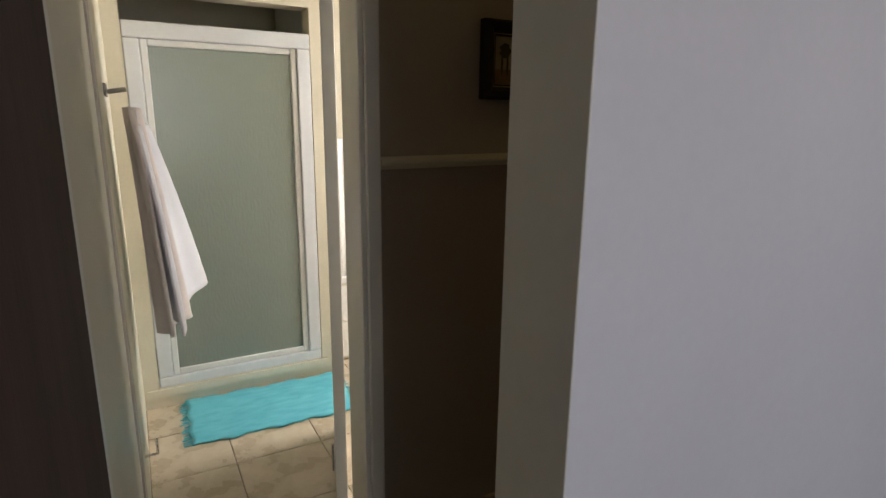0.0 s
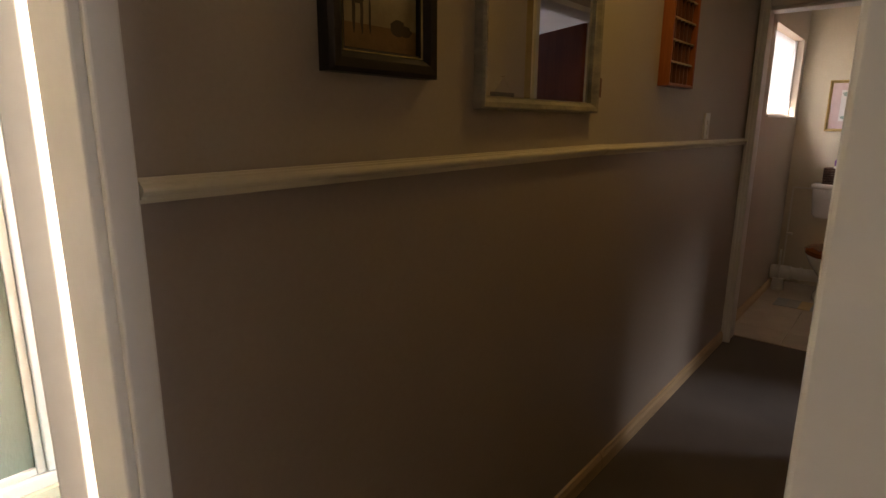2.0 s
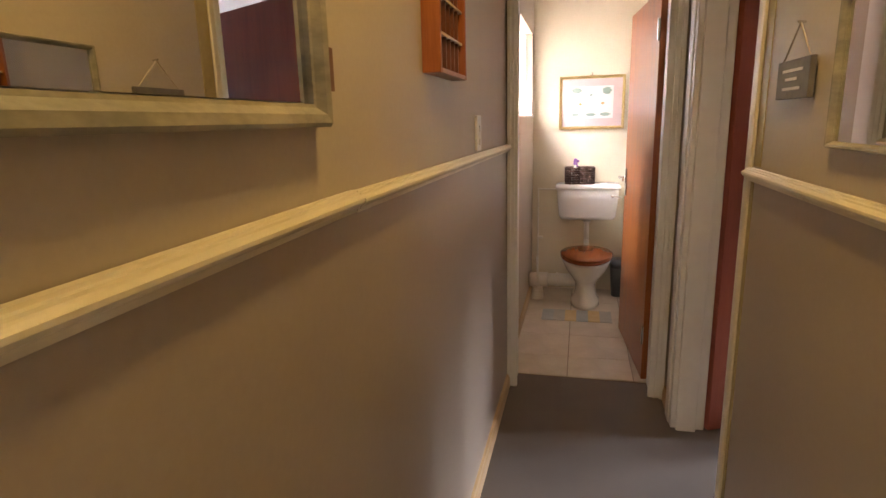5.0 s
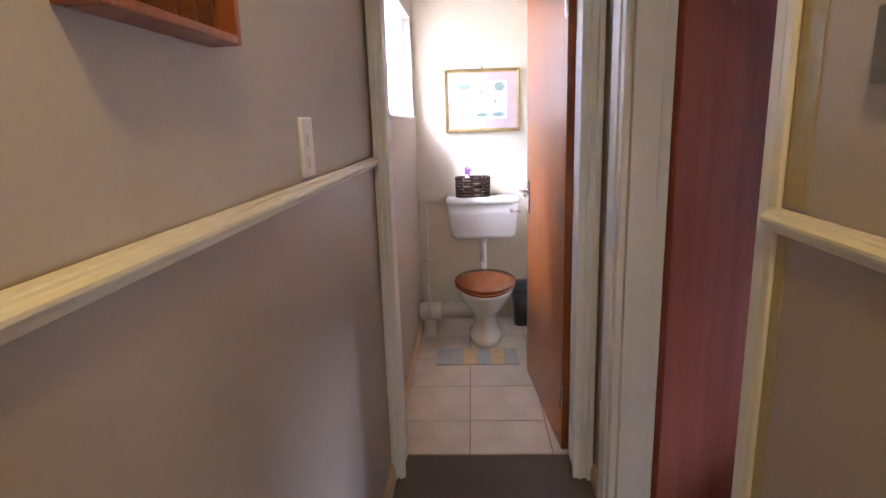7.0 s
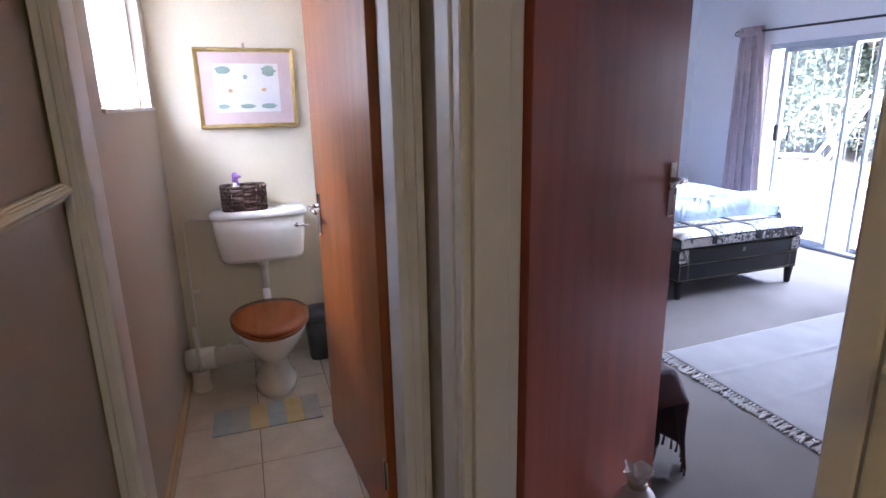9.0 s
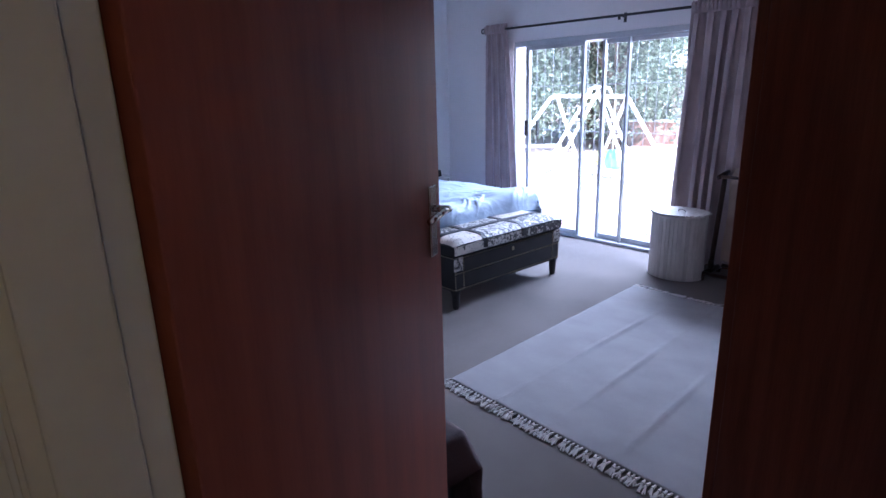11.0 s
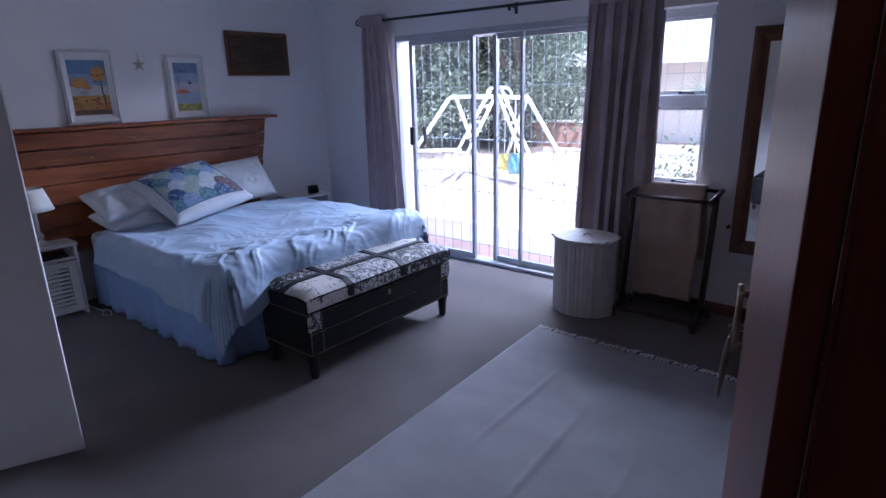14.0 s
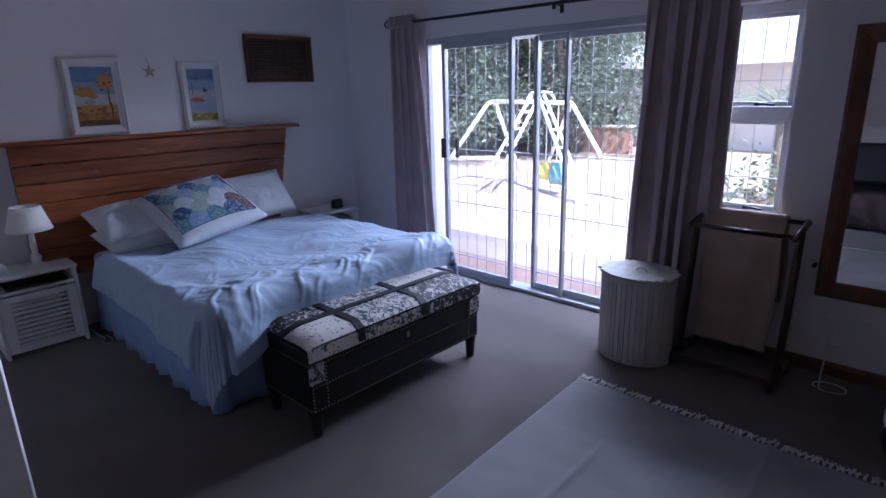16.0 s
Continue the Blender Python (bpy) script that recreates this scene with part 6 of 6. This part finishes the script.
# ---- garden ----
GROUND = surface("sunlit_red_sandy_ground", (0.46, 0.33, 0.27), (0.60, 0.48, 0.41), 0.8, 0.95, 0.5, 30)
PAVE = surface("red_brown_paving", (0.34, 0.19, 0.145), (0.44, 0.27, 0.21), 6, 0.85, 0.4, 40)
STEEL = surface("white_painted_tube", (0.72, 0.72, 0.70), (0.80, 0.80, 0.78), 6, 0.45, 0.1, 60)
BARK = surface("grey_brown_bark", (0.10, 0.075, 0.055), (0.18, 0.14, 0.11), 8, 0.9, 0.9, 40, stretch=(3, 3, 0.5))
HOUSEWALL = surface("pale_plaster_house_wall", (0.66, 0.63, 0.58), (0.74, 0.71, 0.66), 1.5, 0.85, 0.3, 40)
ROOF = surface("pale_grey_roof_sheet", (0.42, 0.41, 0.40), (0.52, 0.51, 0.50), 2, 0.6, 0.2, 40)
bm = bmesh.new()
for a in (0,):
    vs = [bm.verts.new(p) for p in ((-60, -4.40, -0.085), (80, -4.40, -0.085), (80, -120, -0.085), (-60, -120, -0.085))]
    bm.faces.new(vs)
tagged(part("ground", bm, GROUND), "sunlit reddish sandy garden ground", "ground", kind="structure")
bm = bmesh.new()
vs = [bm.verts.new(p) for p in ((-60, 120, -0.13), (80, 120, -0.13), (80, -4.40, -0.13), (-60, -4.40, -0.13))]
bm.faces.new(vs)
tagged(part("ground_north", bm, GROUND), "sandy ground on the other side of the house", "ground", kind="structure")
ob = slab("pavement_step", 4.4, 8.6, -4.72, -4.285, -0.12, -0.02, PAVE, "red brown paved threshold outside the sliding door", "pavement")
# Roof is out of view; its north eave is set to keep sun off the toilet window.
bm = box(-1.9, 8.75, -4.34, 1.96, H + 0.102, H + 0.16)
tagged(part("roof", bm, ROOF), "unseen flat roof slab, north eave sized to block toilet sun", "roof", kind="structure")

ob = thing("swing_set", (9.3, -8.3, -0.085), "white tubular steel swing set with ladder", "swing set")
G = -0.08
aL, aR = (10.06, -8.3, 1.34), (8.57, -8.3, 1.31)


def tube(name, pts, r=0.034):
    bm = bmesh.new()
    for a, b in zip(pts, pts[1:]):
        rod(a, b, r, bm, 8)
    part(name, bm, STEEL, ob, smooth=True)


tube("leg", [aL, (10.11, -8.22, 1.30), (10.99, -7.75, G)])
tube("leg", [aL, (10.05, -8.36, 1.30), (10.16, -9.3, G)])
tube("leg", [aR, (8.53, -8.30, 1.27), (7.70, -8.45, G)])
tube("leg", [aR, (8.62, -8.36, 1.27), (9.9, -9.6, G)])
tube("top_bar", [aL, aR])
tube("brace", [(10.72, -7.9, 0.40), (9.65, -7.95, 0.46)])
tube("brace", [(8.08, -8.38, 0.52), (6.9, -8.4, 0.50)], 0.022)
for dx in (0.0, 0.26):
    tube("ladder_rail", [(9.28 - dx * 0.6, -8.3, 1.43), (9.89 - dx, -7.66, G)], 0.028)
    tube("ladder_rail", [(9.05 + dx * 0.4, -8.3, 1.43), (7.88 + dx * 0.7, -7.74, G)], 0.028)
for k in range(1, 6):
    s = k / 6
    a = Vector((9.28, -8.3, 1.43)).lerp(Vector((9.89, -7.66, G)), s)
    b = Vector((9.124, -8.3, 1.43)).lerp(Vector((9.63, -7.66, G)), s)
    tube("rung", [a, b], 0.02)
    a = Vector((9.05, -8.3, 1.43)).lerp(Vector((7.88, -7.74, G)), s)
    b = Vector((9.154, -8.3, 1.43)).lerp(Vector((8.06, -7.74, G)), s)
    tube("rung", [a, b], 0.02)
tube("hoop", [(9.36, -8.3, 1.36), (9.30, -8.3, 1.46), (9.12, -8.3, 1.48), (8.92, -8.3, 1.46), (8.86, -8.3, 1.36)], 0.024)
for x in (8.98, 8.78):
    part("chain", rod((x, -8.3, 1.33), (x, -8.28, 0.30), 0.008, sides=5), STEEL, ob)
part("swing_seat", loft([rr(8.96, -8.28, 0.12, 0.1, 0.14, 14, 3), rr(8.96, -8.28, 0.15, 0.12, 0.24, 14, 3), rr(8.96, -8.28, 0.10, 0.05, 0.40, 14, 3)]), surface("yellow_plastic", (0.60, 0.50, 0.10), (0.68, 0.58, 0.16), 8, 0.4, 0.05, 40), ob, "yellow plastic seat", smooth=True)
part("swing_seat", loft([rr(8.70, -8.2, 0.12, 0.1, 0.10, 14, 3), rr(8.70, -8.2, 0.15, 0.12, 0.22, 14, 3), rr(8.70, -8.2, 0.10, 0.05, 0.42, 14, 3)]), surface("turquoise_plastic", (0.16, 0.36, 0.36), (0.22, 0.42, 0.42), 8, 0.4, 0.05, 40), ob, "turquoise plastic seat", smooth=True)


def leaf_material(name, c1, c2):
    m = surface(name, c1, c2, 3, 0.36, 0.05, 20)
    n, l = m.node_tree.nodes, m.node_tree.links
    geo, hsv, rng = n.new("ShaderNodeNewGeometry"), n.new("ShaderNodeHueSaturation"), n.new("ShaderNodeMapRange")
    rng.inputs[3].default_value, rng.inputs[4].default_value = 0.7, 2.2
    l.new(geo.outputs["Random Per Island"], rng.inputs[0])
    l.new(rng.outputs[0], hsv.inputs["Value"])
    b = n["Principled BSDF"]
    src = b.inputs["Base Color"].links[0].from_socket
    l.new(src, hsv.inputs["Color"])
    l.new(hsv.outputs[0], b.inputs["Base Color"])
    tr, mx = n.new("ShaderNodeBsdfTranslucent"), n.new("ShaderNodeMixShader")
    l.new(hsv.outputs[0], tr.inputs[0])
    mx.inputs[0].default_value = 0.55
    l.new(b.outputs[0], mx.inputs[1])
    l.new(tr.outputs[0], mx.inputs[2])
    l.new(mx.outputs[0], n["Material Output"].inputs[0])
    return m


LEAF = leaf_material("dark_green_leaves", (0.12, 0.145, 0.105), (0.175, 0.21, 0.15))
LEAF2 = leaf_material("lighter_green_leaves", (0.12, 0.155, 0.09), (0.18, 0.225, 0.14))


def tree(name, x, y, height, spread, leaves, seed, label, low=0.35, material=None, size=0.115):
    rnd = random.Random(seed)
    ob = thing(name, (x, y, -0.085), label, "tree", group="garden trees")
    bm = bmesh.new()
    limbs = []
    fork = Vector((x + rnd.uniform(-0.2, 0.2), y + rnd.uniform(-0.2, 0.2), height * 0.3))
    rod((x, y, -0.1), fork, 0.16, bm, 9, 0.11)
    for k in range(7):
        a = k * math.tau / 7 + rnd.random()
        e = fork + Vector((math.cos(a) * spread * 0.55, math.sin(a) * spread * 0.55, height * rnd.uniform(0.18, 0.5)))
        rod(fork, e, 0.08, bm, 7, 0.03)
        limbs.append(e)
        for j in range(3):
            g = e + Vector((rnd.uniform(-1, 1), rnd.uniform(-1, 1), rnd.uniform(-0.3, 0.8))) * spread * 0.35
            rod(e, g, 0.03, bm, 5, 0.01)
            limbs.append(g)
    part("trunk", bm, BARK, ob, "grey brown trunk and limbs", smooth=True)
    verts, faces = [], []
    clumps = [p + Vector((rnd.gauss(0, 0.35), rnd.gauss(0, 0.35), rnd.gauss(0, 0.35))) * spread * 0.4 for p in limbs for _ in range(4)]
    clumps += [Vector((x + rnd.uniform(-1, 1) * spread, y + rnd.uniform(-0.7, 0.7) * spread, low + rnd.random() * (height - low))) for _ in range(90)]
    for k in range(leaves):
        c = clumps[rnd.randrange(len(clumps))]
        p = c + Vector((rnd.gauss(0, 0.3), rnd.gauss(0, 0.3), rnd.gauss(0, 0.26)))
        if p.z < low * 0.4:
            continue
        d = Vector((rnd.gauss(0, 1), rnd.gauss(0, 1), rnd.gauss(-0.5, 0.7))).normalized()
        w = d.orthogonal().normalized()
        w.rotate(Matrix.Rotation(rnd.random() * 6.28, 3, d))
        s = size * rnd.uniform(0.6, 1.3)
        i = len(verts)
        verts += [p, p + d * s * 0.5 + w * s * 0.22, p + d * s, p + d * s * 0.5 - w * s * 0.22]
        faces.append((i, i + 1, i + 2, i + 3))
    me = bpy.data.meshes.new("crown")
    me.from_pydata([v - ORIGIN[ob] for v in verts], [], faces)
    me.materials.append(material or LEAF)
    cr = new("crown", me)
    cr.parent = ob
    tagged(cr, "dense leafy crown", kind="stuff")
    return ob


tree("tree", 11.2, -12.2, 5.2, 2.1, 46000, 1, "dense dark green garden tree behind the swings", 0.4)
tree("tree", 13.4, -11.4, 5.0, 2.1, 46000, 2, "dense dark green garden tree behind the swings", 0.3)
tree("tree", 15.8, -10.6, 5.4, 2.2, 46000, 3, "dense leafy garden tree with grey trunk", 0.3, LEAF2)
tree("tree", 13.6, -14.6, 7.5, 2.8, 30000, 4, "tall dark green tree beyond the garden", 1.0, None, 0.15)
tree("tree", 18.4, -10.0, 6.5, 2.6, 30000, 5, "tall leafy tree at the garden's edge", 0.3, LEAF2)
tree("tree", 17.0, -14.0, 8.0, 3.0, 26000, 7, "tall dark green tree beyond the garden", 1.0, None, 0.15)
tree("tree", 20.5, -14.5, 7.0, 3.2, 16000, 9, "tall dark green tree beyond the garden", 0.2, None, 0.2)
tree("tree", 14.6, -17.5, 6.5, 3.2, 16000, 10, "tall dark green tree beyond the garden", 0.2, None, 0.2)
tree("tree", 13.2, -16.4, 5.5, 2.6, 16000, 14, "dense dark green tree beyond the garden", 0.1, None, 0.24)
tree("tree", 17.2, -16.0, 6.0, 2.8, 16000, 15, "dense dark green tree beyond the garden", 0.1, None, 0.24)
tree("shrub", 11.6, -13.6, 2.6, 1.3, 3500, 6, "low dark green shrub near the neighbouring house", 0.1)
tree("shrub", 5.75, -7.6, 0.5, 0.28, 700, 8, "small green garden shrub below the window", 0.05, LEAF2, 0.08)

ob = thing("palm", (6.0, -9.3, -0.085), "small spiky palm with fan leaves", "palm")
part("trunk", rod((5.95, -9.3, -0.1), (5.98, -9.3, 1.2), 0.09, sides=10, r2=0.07), BARK, ob, smooth=True)
rnd = random.Random(12)
for k in range(16):
    a, up = k * 2.4, rnd.uniform(-0.15, 0.9)
    d = Vector((math.cos(a), math.sin(a), up)).normalized()
    w = d.cross(Vector((0, 0, 1))).normalized()
    bm = bmesh.new()
    b0 = Vector((5.98, -9.3, 1.2))
    stem = b0 + d * 0.35
    rod(b0, stem, 0.012, bm, 5)
    for j in range(9):
        f = (j - 4) * 0.2
        e = stem + (d * math.cos(f) + w * math.sin(f)) * 0.42 + Vector((0, 0, -0.05 * abs(j - 4)))
        s = (d * -math.sin(f) + w * math.cos(f)) * 0.016
        mid = stem.lerp(e, 0.5)
        bm.faces.new([bm.verts.new(stem), bm.verts.new(mid + s), bm.verts.new(e), bm.verts.new(mid - s)])
    part("fan_leaf", bm, LEAF2, ob)

ob = thing("neighbour_house", (7, -18.5, -0.085), "pale plastered single storey house with sheet roof", "house")
part("wall", box(-3, 11.6, -22, -16, -0.085, 2.1), HOUSEWALL, ob)
bm = bmesh.new()
pr = [(-14.6, 1.99), (-14.6, 2.09), (-19, 3.7), (-22.6, 2.16), (-22.6, 2.05)]
rings = [[(x, y, z) for y, z in pr] for x in (-3.5, 12.1)]
part("roof", loft(rings, bm), ROOF, ob, "pale sheet roof")
part("fascia", box(-3.5, 12.1, -14.62, -14.58, 1.93, 2.07), HOUSEWALL, ob, "pale fascia board")
ob = thing("garden_wall", (10.9, -14.5, -0.085), "low red brown brick garden wall", "garden wall")
part("brickwork", box(10.2, 12.2, -14.0, -13.8, -0.085, 0.55), PAVE, ob)
part("coping", box(10.17, 12.23, -14.04, -13.76, 0.551, 0.60), HOUSEWALL, ob)


# ---- floor tiles, last ----
def tile_field(floor, x0, x1, y0, y1, ox, oy, step, z, material, gap=0.004, t=0.007):
    """Tiles cut to the room's edges, each its own object; alike ones share a mesh."""
    shared = {}
    nx0, nx1 = math.floor((x0 - ox) / step), math.ceil((x1 - ox) / step)
    ny0, ny1 = math.floor((y0 - oy) / step), math.ceil((y1 - oy) / step)
    for i in range(nx0, nx1):
        for j in range(ny0, ny1):
            a, b = max(x0, ox + i * step + gap / 2), min(x1, ox + (i + 1) * step - gap / 2)
            c, d = max(y0, oy + j * step + gap / 2), min(y1, oy + (j + 1) * step - gap / 2)
            if b - a < 0.01 or d - c < 0.01:
                continue
            key = (round(b - a, 4), round(d - c, 4))
            if key not in shared:
                bm = bmesh.new()
                w, h, e = key[0] / 2, key[1] / 2, 0.003
                rings = [[(sx * ww, sy * hh, zz) for sx, sy in ((-1, -1), (1, -1), (1, 1), (-1, 1))] for ww, hh, zz in ((w, h, 0), (w, h, t - 0.0015), (w - e, h - e, t))]
                loft(rings, bm)
                bmesh.ops.recalc_face_normals(bm, faces=bm.faces)
                me = bpy.data.meshes.new("tile")
                bm.to_mesh(me)
                bm.free()
                me.materials.append(material)
                shared[key] = me
            ob = new("tile", shared[key])
            ob.parent = floor
            ob.location = ((a + b) / 2, (c + d) / 2, z)


tile_field(bpy.data.objects["floor_bathroom"], 0.087, 2.398, 1.412, 2.93, 0.406, 2.146, 0.36, -0.006, TILE)
tile_field(bpy.data.objects["floor_toilet"], 4.434, 6.168, 0.592, 1.428, 4.707, 1.088, 0.358, 0.004, TILE_W)
